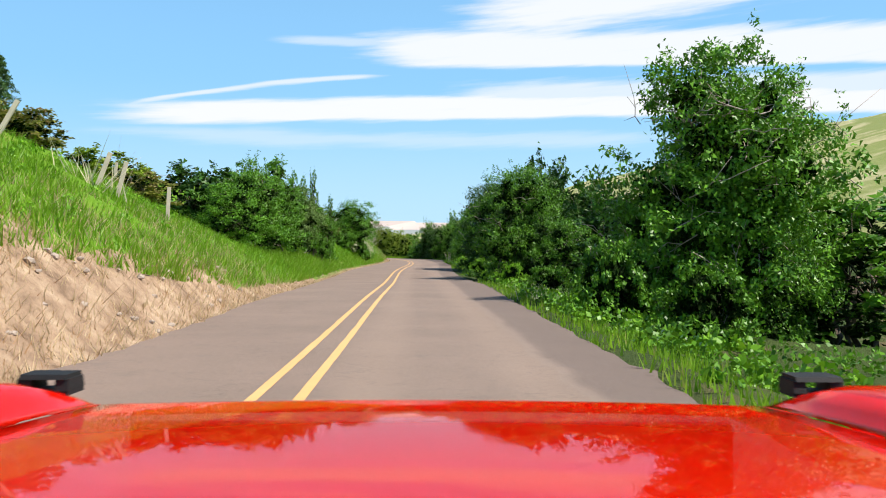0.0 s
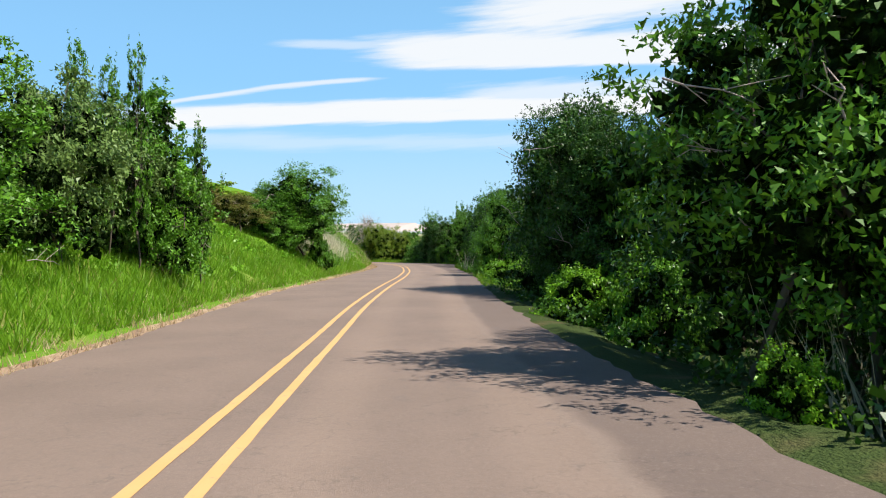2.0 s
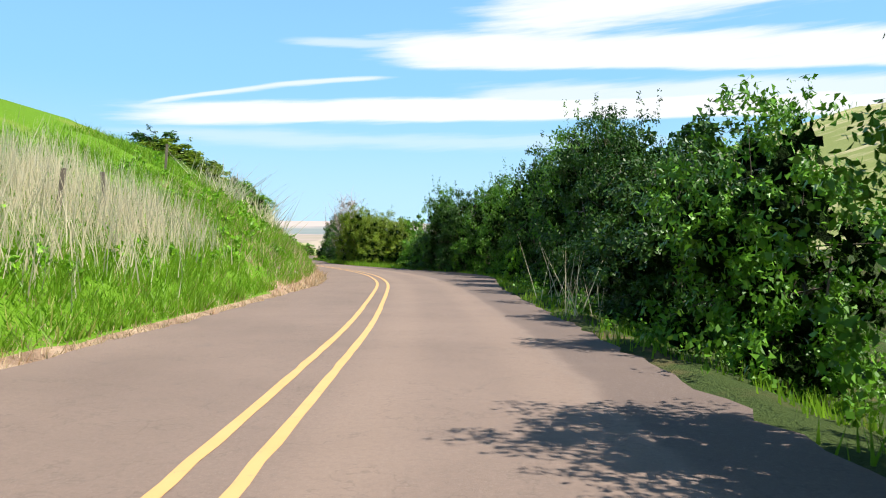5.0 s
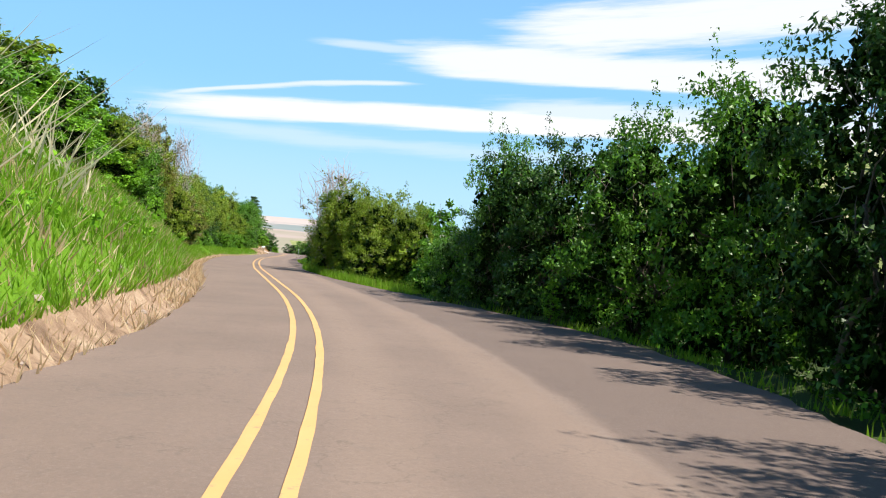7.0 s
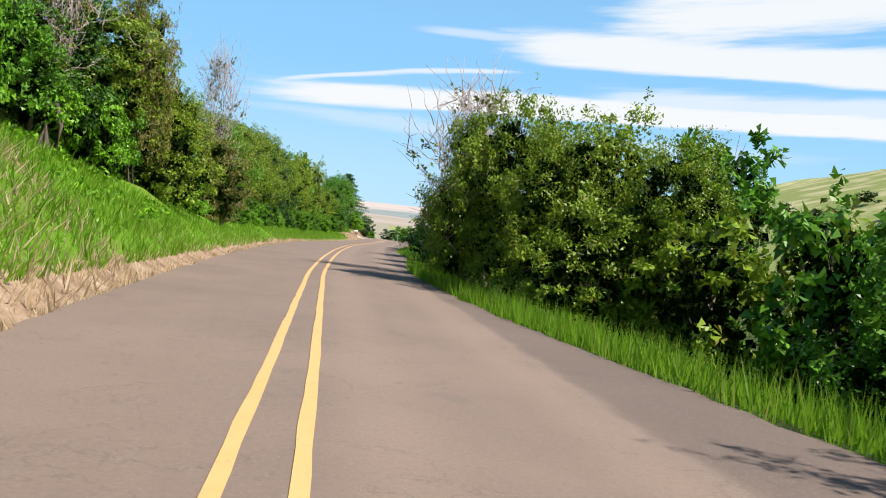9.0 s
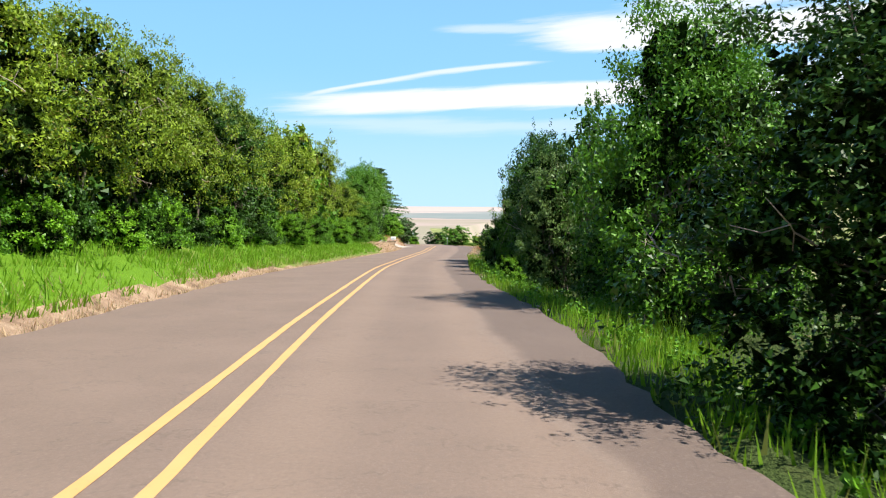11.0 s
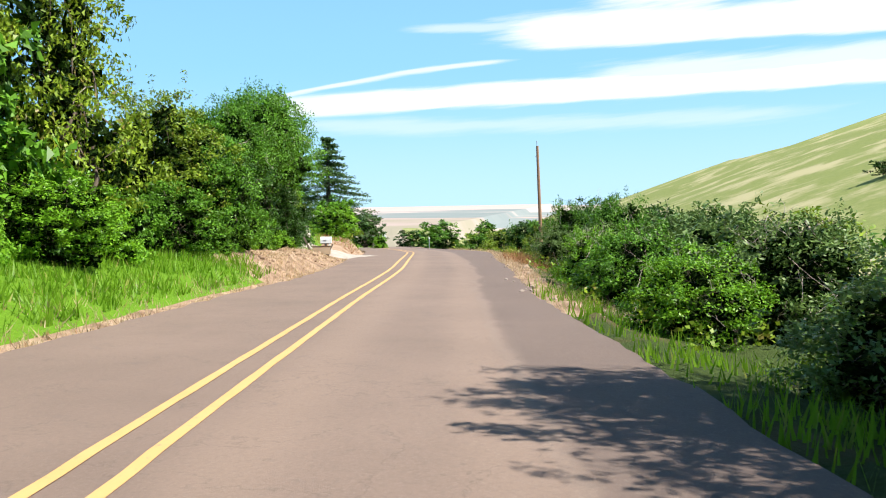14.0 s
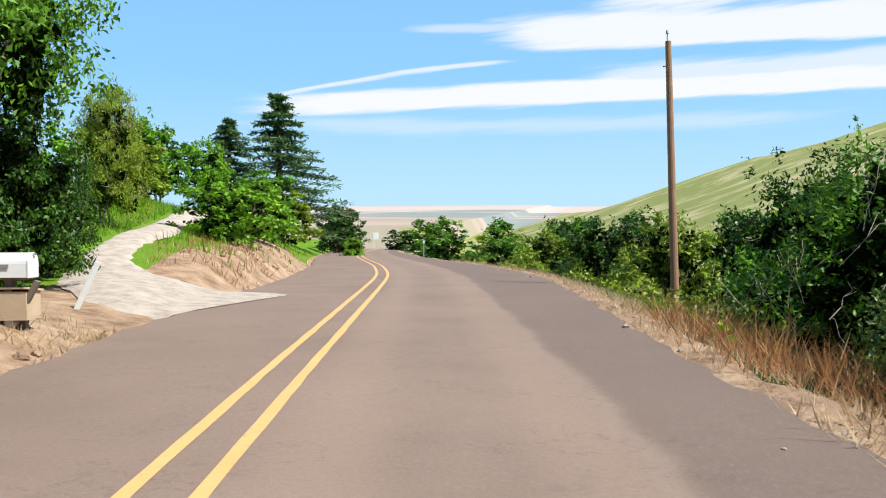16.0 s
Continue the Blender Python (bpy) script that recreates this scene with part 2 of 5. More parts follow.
ASPHALT, PAINT = asphalt(), line_paint()
DIRT = soil("roadside_dirt", (0.37, 0.25, 0.165), (0.52, 0.385, 0.265), (0.18, 0.115, 0.075), 1.6)
GRAVEL = soil("pale_gravel", (0.46, 0.40, 0.345), (0.54, 0.48, 0.42), (0.33, 0.28, 0.235), 3.0, 0.6)
MEADOW = meadow("meadow_green", (0.08, 0.175, 0.012), (0.15, 0.285, 0.020), (0.26, 0.25, 0.07), 0.36)
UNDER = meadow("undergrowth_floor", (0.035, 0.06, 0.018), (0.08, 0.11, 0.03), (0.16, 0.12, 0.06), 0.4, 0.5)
HILL = meadow("hill_grass", (0.15, 0.20, 0.05), (0.31, 0.32, 0.115), (0.50, 0.43, 0.25), 0.46, 0.06)


def haze_tinted_fields():
    m, N = material("haze_tinted_fields")
    v = obj(N)
    x, y, _ = N.add("ShaderNodeSeparateXYZ", (v,)).outputs
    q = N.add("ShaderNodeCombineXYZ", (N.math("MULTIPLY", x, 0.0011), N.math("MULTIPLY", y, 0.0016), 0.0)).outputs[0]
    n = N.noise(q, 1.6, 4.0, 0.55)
    # field tones banded by distance, with blue-grey and pale haze painted into the colour
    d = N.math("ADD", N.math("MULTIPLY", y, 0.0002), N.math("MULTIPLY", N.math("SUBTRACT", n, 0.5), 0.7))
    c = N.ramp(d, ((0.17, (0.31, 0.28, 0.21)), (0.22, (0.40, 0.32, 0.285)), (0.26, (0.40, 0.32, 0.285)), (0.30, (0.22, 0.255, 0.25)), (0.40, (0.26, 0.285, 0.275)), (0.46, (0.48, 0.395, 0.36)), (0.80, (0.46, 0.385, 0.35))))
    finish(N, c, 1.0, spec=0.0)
    return m


FAR = haze_tinted_fields()

# ---- plan of the road: stations of (y, x of the centre line, left edge, right edge, height) ----
LINE = np.array([(-300, 2.00), (-60, -0.70), (0, -1.24), (6, -1.39), (12, -1.55), (24, -1.94), (36, -2.23), (42, -2.48), (54, -2.90), (66, -2.97), (78, -2.88), (90, -3.09), (102, -3.73), (108, -4.12), (114, -4.81), (120, -5.77), (126, -7.09), (132, -8.64), (136.5, -9.96), (139, -10.66), (143, -11.80), (146, -12.68), (150, -13.80), (156, -15.55), (168, -18.66), (180, -21.57), (192, -24.23), (204, -26.83), (216, -29.02), (228, -30.91), (240, -32.45), (252, -34.55), (264, -36.72), (270, -37.91), (280, -40.50), (297, -45.80), (320, -52.00), (430, -76.00), (900, -185.00)])
LEFT = np.array([(-60, 2.65), (12, 2.7), (21, 3.1), (45, 3.45), (60, 3.7), (80, 3.6), (95, 3.1), (108, 2.4), (130, 2.5), (140, 2.65), (147, 3.0), (160, 3.3), (180, 3.7), (195, 3.85), (205, 3.55), (215, 3.45), (230, 3.2), (236, 2.75), (246, 2.6), (252, 3.0), (270, 3.3), (300, 3.2)])
RIGHT = np.array([(-60, 3.7), (12, 3.75), (20, 3.9), (33, 4.2), (41, 3.95), (60, 3.9), (75, 4.0), (92, 3.9), (104, 4.3), (110, 4.8), (116, 6.1), (124, 7.0), (130, 6.1), (136, 5.1), (143, 4.1), (150, 3.45), (163, 3.1), (175, 3.8), (181, 4.2), (190, 3.85), (202, 3.95), (217, 4.25), (234, 4.0), (250, 4.3), (262, 5.2), (271, 5.6), (300, 4.5), (330, 4.0)])
RISE = np.array([(-60, 0.1), (0, 0.12), (17, 0.07), (33, -0.03), (48, -0.12), (62, -0.03), (99, 0.02), (136, 0.06), (173, 0.06), (197, 0.05), (212, -0.04), (226, -0.03), (234, 0.05), (241, 0.16), (250, 0.24), (262, 0.22), (280, 0.15), (320, 0.0), (430, -1.2), (520, -6.0)])


def curve_of(table):
    """A smooth curve through the stations of a table."""
    fy = np.arange(-310.0, 910.0, 1.0)
    fx = np.interp(fy, table[:, 0], table[:, 1])
    k = np.hanning(13)
    k /= k.sum()
    return fy, np.convolve(np.pad(fx, 6, mode="edge"), k, "valid")


CURVES = {k: curve_of(t) for k, t in (("line", LINE), ("left", LEFT), ("right", RIGHT), ("rise", RISE))}


def at(key, y):
    return np.interp(y, *CURVES[key])


def spot(y, off):
    """The place off metres to the right of the centre line at the station y."""
    dx = (at("line", y + 0.5) - at("line", y - 0.5))
    n = np.sqrt(1 + dx * dx)
    return at("line", y) + off / n, y - off * dx / n


def smooth(v, a, b):
    v = np.clip((v - a) / (b - a), 0, 1)
    return v * v * (3 - 2 * v)


BANK = np.array([(-300, 0.7), (0, 0.75), (20, 0.55), (35, 0.3), (60, 0.3), (95, 0.45), (110, 0.72), (122, 0.85), (140, 0.8), (152, 0.5), (175, 0.35), (232, 0.35), (238, 0.5), (247, 0.45), (252, 0.15), (258, 0.15), (263, 0.75), (278, 0.75), (285, 0.3), (300, 0.2), (900, 0.2)])
SLOPE = np.array([(-300, 0.78), (12, 0.78), (24, 0.67), (35, 0.46), (45, 0.33), (60, 0.56), (72, 0.62), (85, 0.50), (98, 0.55), (110, 0.80), (130, 0.80), (150, 0.70), (162, 0.5), (180, 0.26), (225, 0.24), (240, 0.16), (255, 0.07), (266, 0.20), (276, 0.40), (290, 0.46), (310, 0.34), (350, 0.2), (900, 0.06)])
CAP = np.array([(-300, 9.0), (30, 8.0), (50, 6.0), (70, 6.0), (95, 6.5), (120, 9.0), (150, 8.0), (180, 5.0), (225, 4.0), (245, 3.0), (270, 4.0), (300, 5.0), (900, 4.0)])


def ground_height(y, off):
    """Height of the land by station and distance from the centre line (arrays)."""
    y, off = np.asarray(y, float), np.asarray(off, float)
    r, yc = at("rise", y), np.clip(y, -300, 905)
    dl, dr = -off - at("left", yc), off - at("right", yc)
    slope, bank, cap = (np.interp(y, t[:, 0], t[:, 1]) for t in (SLOPE, BANK, CAP))
    up = bank * smooth(dl, 0.1, 1.3) + slope * np.maximum(dl - 0.9, 0)
    up = cap * (1 - np.exp(-up / cap)) * 1.25 + 0.03 * np.maximum(dl - 20, 0)
    down = -0.45 * smooth(dr, 0.2, 2.2) - 0.10 * np.clip(dr - 1.5, 0, 16) - 0.9 * smooth(dr, 8, 20)
    # the long grassy hill beyond the creek, whose crest runs down towards the plain
    x = at("line", yc) + off
    u = (570.0 - y) / 268.0
    foot, crest = at("line", yc) + 28.0 + 20 * smooth(y, 150, 300), 85.0 + 158.0 * u
    top = np.interp(u, [-2.5, -1.0, -0.39, 0.0, 0.72, 1.3, 3.0], [3.0, 17.0, 38.0, 57.0, 73.0, 86.0, 106.0])
    f = (x - foot) / np.maximum(crest - foot, 40.0)
    hill = top * np.clip(f, 0, 1.0) ** 0.92 - 0.15 * np.maximum(x - np.maximum(crest, foot + 40), 0)
    hill = np.where(f > 0, np.maximum(hill, -5), 0)
    fade = 1 - smooth(y, 900, 1500)
    z = r + np.where(dl > 0, up, 0) + np.where(dr > 0, down + np.where(f > 0, hill, 0) * fade, 0)
    plain_z = -8.0 + np.maximum(y - 500, 0) * 0.0425
    k = smooth(y, 430, 800)
    return z * (1 - k * np.where(f > 0, 0.0, 1.0)) + plain_z * k * np.where(f > 0, fade * 0.15 + (1 - fade), 1.0)


def mesh_object(name, verts, faces, mats, parent=None, smooth_faces=True, slots=None):
    me = bpy.data.meshes.new(name)
    me.from_pydata(verts, [], faces)
    for m in mats if isinstance(mats, (list, tuple)) else [mats]:
        me.materials.append(m)
    if slots is not None:
        me.polygons.foreach_set("material_index", slots)
    if smooth_faces:
        me.polygons.foreach_set("use_smooth", np.ones(len(me.polygons), bool))
    me.update()
    ob = new(name, me)
    if parent is not None:
        ob.parent = parent
    return ob


def build_ground():
    ys = np.concatenate([np.arange(-300, -60, 30), np.arange(-60, 300, 1.0), np.arange(300, 460, 4), np.geomspace(460, 4650, 70)])
    near_l = np.array([0, .35, .7, 1.1, 1.6, 2.2, 3, 4, 5, 6.5, 8, 10, 12, 15, 19, 25, 33, 45])
    outer = np.array([0.03, 0.07, 0.13, 0.2, 0.3, 0.45, 0.65, 1.0])
    near_r = np.array([0, .35, .8, 1.4, 2.2, 3.2, 4.5, 6, 8, 10, 13, 17, 22, 28, 36, 46])
    verts, slots, cols = [], [], None
    rng = np.random.default_rng(5)
    for y in ys:
        yc = min(max(y, -300), 900)
        el_, er_ = at("left", yc), at("right", yc)
        wide = 260 + 0.95 * abs(y)
        o = np.concatenate([-(el_ + 45 + outer[::-1] * wide), -(el_ + near_l[::-1]), [-1.0, 1.0], er_ + near_r, er_ + 46 + outer * wide])
        z = ground_height(np.full(len(o), y), o)
        inner = (o > -el_ - 0.02) & (o < er_ + 0.02)
        z = np.where(inner, z - 0.08, z - 0.012)
        rough = np.where((o < -el_ - 0.3) | (o > er_ + 0.3), 1.0, 0.0)
        z = z + rough * (0.15 if 250 < y < 297 else 1.0) * rng.normal(0, 1, len(o)) * np.clip((np.abs(o) - 3) * 0.03, 0.01, 0.12)
        sx_, sy_ = spot(np.full(len(o), yc), np.clip(o, -60, 60))
        xs = at("line", yc) + (sx_ - at("line", yc)) + (o - np.clip(o, -60, 60))
        yy = y + (sy_ - yc)
        if y > 900:
            xs = o + at("line", 900)
            yy = np.full(len(o), y)
        verts.append(np.stack([xs, yy, z], 1))
        cols = o
    n, k = len(ys), len(cols)
    V = np.concatenate(verts)
    faces, slot = [], []
    nl = len(outer) + len(near_l)
    for i in range(n - 1):
        ym = (ys[i] + ys[i + 1]) / 2
        for j in range(k - 1):
            a = i * k + j
            faces.append((a, a + 1, a + k + 1, a + k))
            dl, dr = nl - 1 - j, j - (nl + 1)         # columns outward of each edge
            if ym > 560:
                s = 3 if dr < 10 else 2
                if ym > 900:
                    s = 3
            elif dl > 0:
                s = 0 if dl <= (5 if ym < 12 else 4 if ym < 22 else 2 if ym < 40 or 100 < ym < 200 else 1) or (234 < ym < 258 and dl <= 6) or (258 <= ym < 283 and dl <= 5) else 1
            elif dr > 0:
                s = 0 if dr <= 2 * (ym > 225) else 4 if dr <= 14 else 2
            else:
                s = 0
            slot.append(s)
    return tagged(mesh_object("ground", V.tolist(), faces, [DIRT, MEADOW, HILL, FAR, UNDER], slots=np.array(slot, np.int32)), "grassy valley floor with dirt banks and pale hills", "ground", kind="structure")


ground = build_ground()


def strip(name, y0, y1, step, left, right, lift, mat, cols=2, wobble=0.0, uv=False, seed=1):
    """A ribbon along the road between two offsets (functions of the station)."""
    rng = np.random.default_rng(seed)
    ys = np.arange(y0, y1 + step, step)
    V, F, L = [], [], []
    for y in ys:
        a, b = left(y), right(y)
        if wobble:
            a, b = a + rng.normal(0, wobble), b + rng.normal(0, wobble)
        for c in range(cols):
            o = a + (b - a) * c / (cols - 1)
            x, yy = spot(y, o)
            crown = -0.006 * abs(o)
            V.append((float(x), float(yy), float(at("rise", y)) + crown + lift))
            L.append((float(o), float(y)))
    for i in range(len(ys) - 1):
        for c in range(cols - 1):
            p = i * cols + c
            F.append((p, p + 1, p + cols + 1, p + cols))
    ob = mesh_object(name, V, F, mat)
    if uv:
        layer = ob.data.uv_layers.new(name="lane")
        for loop in ob.data.loops:
            layer.data[loop.index].uv = L[loop.vertex_index]
    return ob


road = tagged(strip("road", -60, 470, 0.5, lambda y: -at("left", y), lambda y: at("right", y), 0.04, ASPHALT, 9, 0.05, True), "worn brownish grey two lane asphalt road", "road", kind="structure")
for side, mid in (("left", -0.205), ("right", 0.205)):
    tagged(strip("road_line", -60, 440, 0.5, lambda y: mid - 0.052, lambda y: mid + 0.052, 0.046, PAINT, 2, 0.004, seed=3), "worn yellow centre line painted on asphalt", "road marking", kind="structure")


# ---- plants ----
def leaf_cloud(rng, centres, spread, count, size, up=0.35, ratio=0.55, per=4, out=None):
    """Leaf blades round the centres, faced outwards from the crown: an array of corners, per corners a leaf."""
    k = rng.integers(0, len(centres), count)
    q = rng.normal(0, 1, (count, 3))
    q *= (1.55 * rng.uniform(0, 1, count) ** 0.42 / (np.linalg.norm(q, axis=1) + 1e-9))[:, None] * np.array([1, 1, 0.75])
    p = centres[k] + q * spread[k][:, None]
    a = rng.normal(0, 1, (count, 3))
    a[:, 2] -= 0.35
    a /= np.linalg.norm(a, axis=1)[:, None]
    nrm = rng.normal(0, 1, (count, 3)) * (1.0 if out is None else 0.55) + np.array([0, 0, up * 2])
    if out is not None:
        nrm += out[k] + 0.55 * q
    b = np.cross(a, nrm)
    b /= np.linalg.norm(b, axis=1)[:, None] + 1e-9
    n = np.cross(a, b)
    s = size * rng.uniform(0.6, 1.35, count)[:, None]
    w = s * ratio * 0.5
    if per == 3:
        return np.stack([p - a * s * 0.1, p + a * s * 0.62 + b * w * 1.1, p + a * s * 0.9 - b * w * 0.75 + n * w * 0.3], 1).reshape(-1, 3)
    return np.stack([p, p + a * s * 0.5 + b * w + n * w * 0.3, p + a * s, p + a * s * 0.5 - b * w + n * w * 0.3], 1).reshape(-1, 3)


def quads_object(name, V, mat, parent=None, per=4):
    """One mesh of separate four-cornered faces."""
    n = len(V) // per
    me = bpy.data.meshes.new(name)
    me.vertices.add(len(V))
    me.vertices.foreach_set("co", np.ascontiguousarray(V, np.float32).ravel())
    me.loops.add(n * per)
    me.loops.foreach_set("vertex_index", np.arange(n * per, dtype=np.int32))
    me.polygons.add(n)
    me.polygons.foreach_set("loop_start", np.arange(0, n * per, per, dtype=np.int32))
    me.polygons.foreach_set("loop_total", np.full(n, per, np.int32))
    me.materials.append(mat)
    me.update(calc_edges=True)
    me.validate()
    ob = new(name, me)
    if parent is not None:
        ob.parent = parent
    return ob


def tube(V, F, pts, radii, sides=6):
    """Adds a tapered tube through the points to lists of corners and faces."""
    base = len(V)
    for i, (p, r) in enumerate(zip(pts, radii)):
        d = Vector(pts[min(i + 1, len(pts) - 1)]) - Vector(pts[max(i - 1, 0)])
        q = d.to_track_quat("Z", "Y") if d.length > 1e-6 else Vector((0, 0, 1)).to_track_quat("Z", "Y")
        for s in range(sides):
            a = 2 * math.pi * s / sides
            V.append(tuple(Vector(p) + q @ Vector((math.cos(a) * r, math.sin(a) * r, 0))))
    for i in range(len(pts) - 1):
        for s in range(sides):
            a, b = base + i * sides + s, base + i * sides + (s + 1) % sides
            F.append((a, b, b + sides, a + sides))
    F.append(tuple(base + (len(pts) - 1) * sides + s for s in range(sides)))


def limb(rng, a, b, steps, bend):
    """Points of a crooked limb from a to b."""
    a, b = np.array(a, float), np.array(b, float)
    ts = np.linspace(0, 1, steps)
    pts = a + (b - a) * ts[:, None]
    pts[1:-1] += rng.normal(0, bend, (steps - 2, 3))
    return [tuple(p) for p in pts]


def plant(name, seed, h, r, base, lobes, leaves, size, stems=1, shoots=0, dead=0, lean=0.0, twig=0.0, squat=0.8, ratio=0.62, clump=0.42, per=4, thick=0.022, inner=0.5, bare=1.0, near=None):
    """A broad-leaved tree or shrub: a thing with a trunk of limbs and a crown of separate leaves."""
    rng = np.random.default_rng(seed)
    near = per == 4 if near is None else near
    top = new(name)
    # lobes of the crown: balls of leaf clumps of different size
    L = []
    lobes = int(lobes * 1.35)
    for i in range(lobes):
        f = (i + 0.5) / lobes
        z = base + (h - base) * ((0.12 + 0.8 * f) if stems < 5 else (0.05 + 0.87 * f))
        prof = math.sin(math.pi * min(1.0, 0.34 + 0.60 * f)) ** 0.6
        ang = i * 2.4 + rng.uniform(-0.5, 0.5)
        d = r * prof * rng.uniform(0.30, 0.82)
        L.append((d * math.cos(ang), d * math.sin(ang), z, r * rng.uniform(0.20, 0.44) * (0.6 + 0.4 * prof)))
    L = np.array(L)
    leaves, size = int(leaves * 0.62), size * (1.22 if per == 4 else 1.35)
    nc = max(60, int(leaves / 46))
    k = rng.choice(len(L), nc, p=L[:, 3] ** 2 / (L[:, 3] ** 2).sum())
    u = rng.normal(0, 1, (nc, 3)) + np.array([0, 0, 0.35])
    u /= np.linalg.norm(u, axis=1)[:, None]
    rad = L[k, 3] * rng.uniform(0.5, 1.12, nc) ** 0.6
    C = L[k, :3] + u * rad[:, None] * np.array([1, 1, squat])
    C[:, 2] = np.clip(C[:, 2], base * 0.7 + 0.1, None)
    sp = np.full(nc, r * 0.078 * clump / 0.42) * rng.uniform(0.6, 1.4, nc)
    V = [leaf_cloud(rng, C, sp, leaves, size, 0.3, ratio, per, u * 0.8)]
    for _ in range(shoots):                      # upright leading shoots that break the outline
        j = rng.integers(0, len(L))
        s0 = L[j, :3] + np.array([rng.normal(0, 0.5), rng.normal(0, 0.5), 0.7]) * L[j, 3]
        ln = rng.uniform(0.06, 0.15) * h
        tt = rng.uniform(0, 1, 8)[:, None]
        line = s0 + tt * np.array([rng.normal(0, 0.15), rng.normal(0, 0.15), 1.0]) * ln
        V.append(leaf_cloud(rng, line, np.full(8, 0.03 * r), 40 if leaves > 7000 else 18, size * 0.75, ratio=ratio, per=per))
    crown = quads_object("crown", np.concatenate(V), LEAF["green"], top, per)
    # dense inner leaf cards, coloured dark to paint in the crown's inner shade
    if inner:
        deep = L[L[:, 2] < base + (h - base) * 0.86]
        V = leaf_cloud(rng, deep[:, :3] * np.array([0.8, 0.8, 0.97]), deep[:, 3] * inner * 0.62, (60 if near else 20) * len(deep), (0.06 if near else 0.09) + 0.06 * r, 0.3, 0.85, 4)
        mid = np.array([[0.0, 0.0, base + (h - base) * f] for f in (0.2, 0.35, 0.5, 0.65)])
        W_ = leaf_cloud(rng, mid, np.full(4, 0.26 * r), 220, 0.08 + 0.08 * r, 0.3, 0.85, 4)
        quads_object("inner_foliage", np.concatenate([V, W_]), INNER_SHADE, top)
    # trunk and limbs
    TV, TF = [], []
    for sN in range(stems):
        off = (0, 0) if stems == 1 else (rng.normal(0, 0.14) * r, rng.normal(0, 0.14) * r)
        mid = (off[0] + rng.normal(0, 0.1) * r + lean * h * 0.3, off[1] + rng.normal(0, 0.1) * r, base + (h - base) * 0.45)
        r0 = (thick if stems == 1 else 0.010) * h
        tube(TV, TF, limb(rng, (off[0], off[1], -0.25), mid, 5, 0.03 * h), np.linspace(r0 * 1.25, r0 * 0.55, 5))
        picks = range(len(L)) if stems == 1 else rng.choice(len(L), max(2, len(L) // 7), replace=False)
        for j in picks:
            f = rng.uniform(0.35, 1.0)
            st = np.array([off[0], off[1], 0]) * (1 - f) + np.array(mid) * f
            en = L[j, :3] + rng.normal(0, 0.25, 3) * L[j, 3]
            tube(TV, TF, limb(rng, st, en, 4, 0.03 * h), np.linspace(r0 * 0.45, r0 * 0.10, 4), 3)
    mesh_object("trunk", TV, TF, BARK, top)
    if dead:
        DV, DF = [], []
        for _ in range(dead):
            j = rng.integers(0, len(L))
            a = L[j, :3] + rng.normal(0, 0.5, 3) * L[j, 3]
            a[2] = min(a[2], (0.72 if not twig else 0.85) * h)
            d = rng.normal(0, 1, 3) * np.array([1, 1, 0.5]) + np.array([0, 0, 0.1 if not twig else 1.6])
            d /= np.linalg.norm(d)
            e = a + d * rng.uniform(0.07, 0.16) * h * (1 + twig)
            pts = limb(rng, a, e, 4, 0.008 * h)
            tube(DV, DF, pts, np.linspace(0.0021 * h, 0.0009 * h, 4) * bare, 4)
            for q in pts[1:]:
                e2 = np.array(q) + (d + rng.normal(0, 0.7, 3)) * 0.045 * h
                tube(DV, DF, [q, tuple(e2)], (0.0014 * h * bare, 0.0007 * h * bare), 3)
        tagged(mesh_object("deadwood", DV, DF, TWIG, top), kind="stuff")
    return top


def conifer(name, seed, h, r, whorls, size):
    rng = np.random.default_rng(seed)
    top = new(name)
    TV, TF = [], []
    tube(TV, TF, [(0, 0, -0.3), (0.05, 0, h * 0.5), (0, 0, h)], (0.018 * h, 0.011 * h, 0.02), 7)
    C, S = [], []
    for i in range(whorls):
        f = (i + 0.3) / whorls
        z = h * (0.07 + 0.93 * f)
        ln = r * (1 - f) ** 0.85 + 0.03
        n = int(7 + 5 * (1 - f))
        for j in range(n):
            a = rng.uniform(0, 2 * math.pi)
            l2 = ln * rng.uniform(0.6, 1.12)
            tip = np.array([math.cos(a) * l2, math.sin(a) * l2, z - 0.22 * l2 + rng.normal(0, 0.1)])
            st = np.array([0, 0, z + 0.08 * l2])
            tube(TV, TF, [tuple(st), tuple((st + tip) / 2 - np.array([0, 0, 0.06 * l2])), tuple(tip)], (0.035, 0.02, 0.008), 3)
            for q in np.linspace(0.25, 1.0, 8):
                c = st + (tip - st) * q
                C.append(c)
                S.append(0.03 + 0.10 * l2 * (1.1 - q))
    V = leaf_cloud(rng, np.array(C), np.array(S) * 0.9, len(C) * 12, size, ratio=0.25, up=0.5, per=3)
    quads_object("crown", V, LEAF["needle"], top, 3)
    mesh_object("trunk", TV, TF, BARK, top)
    return top


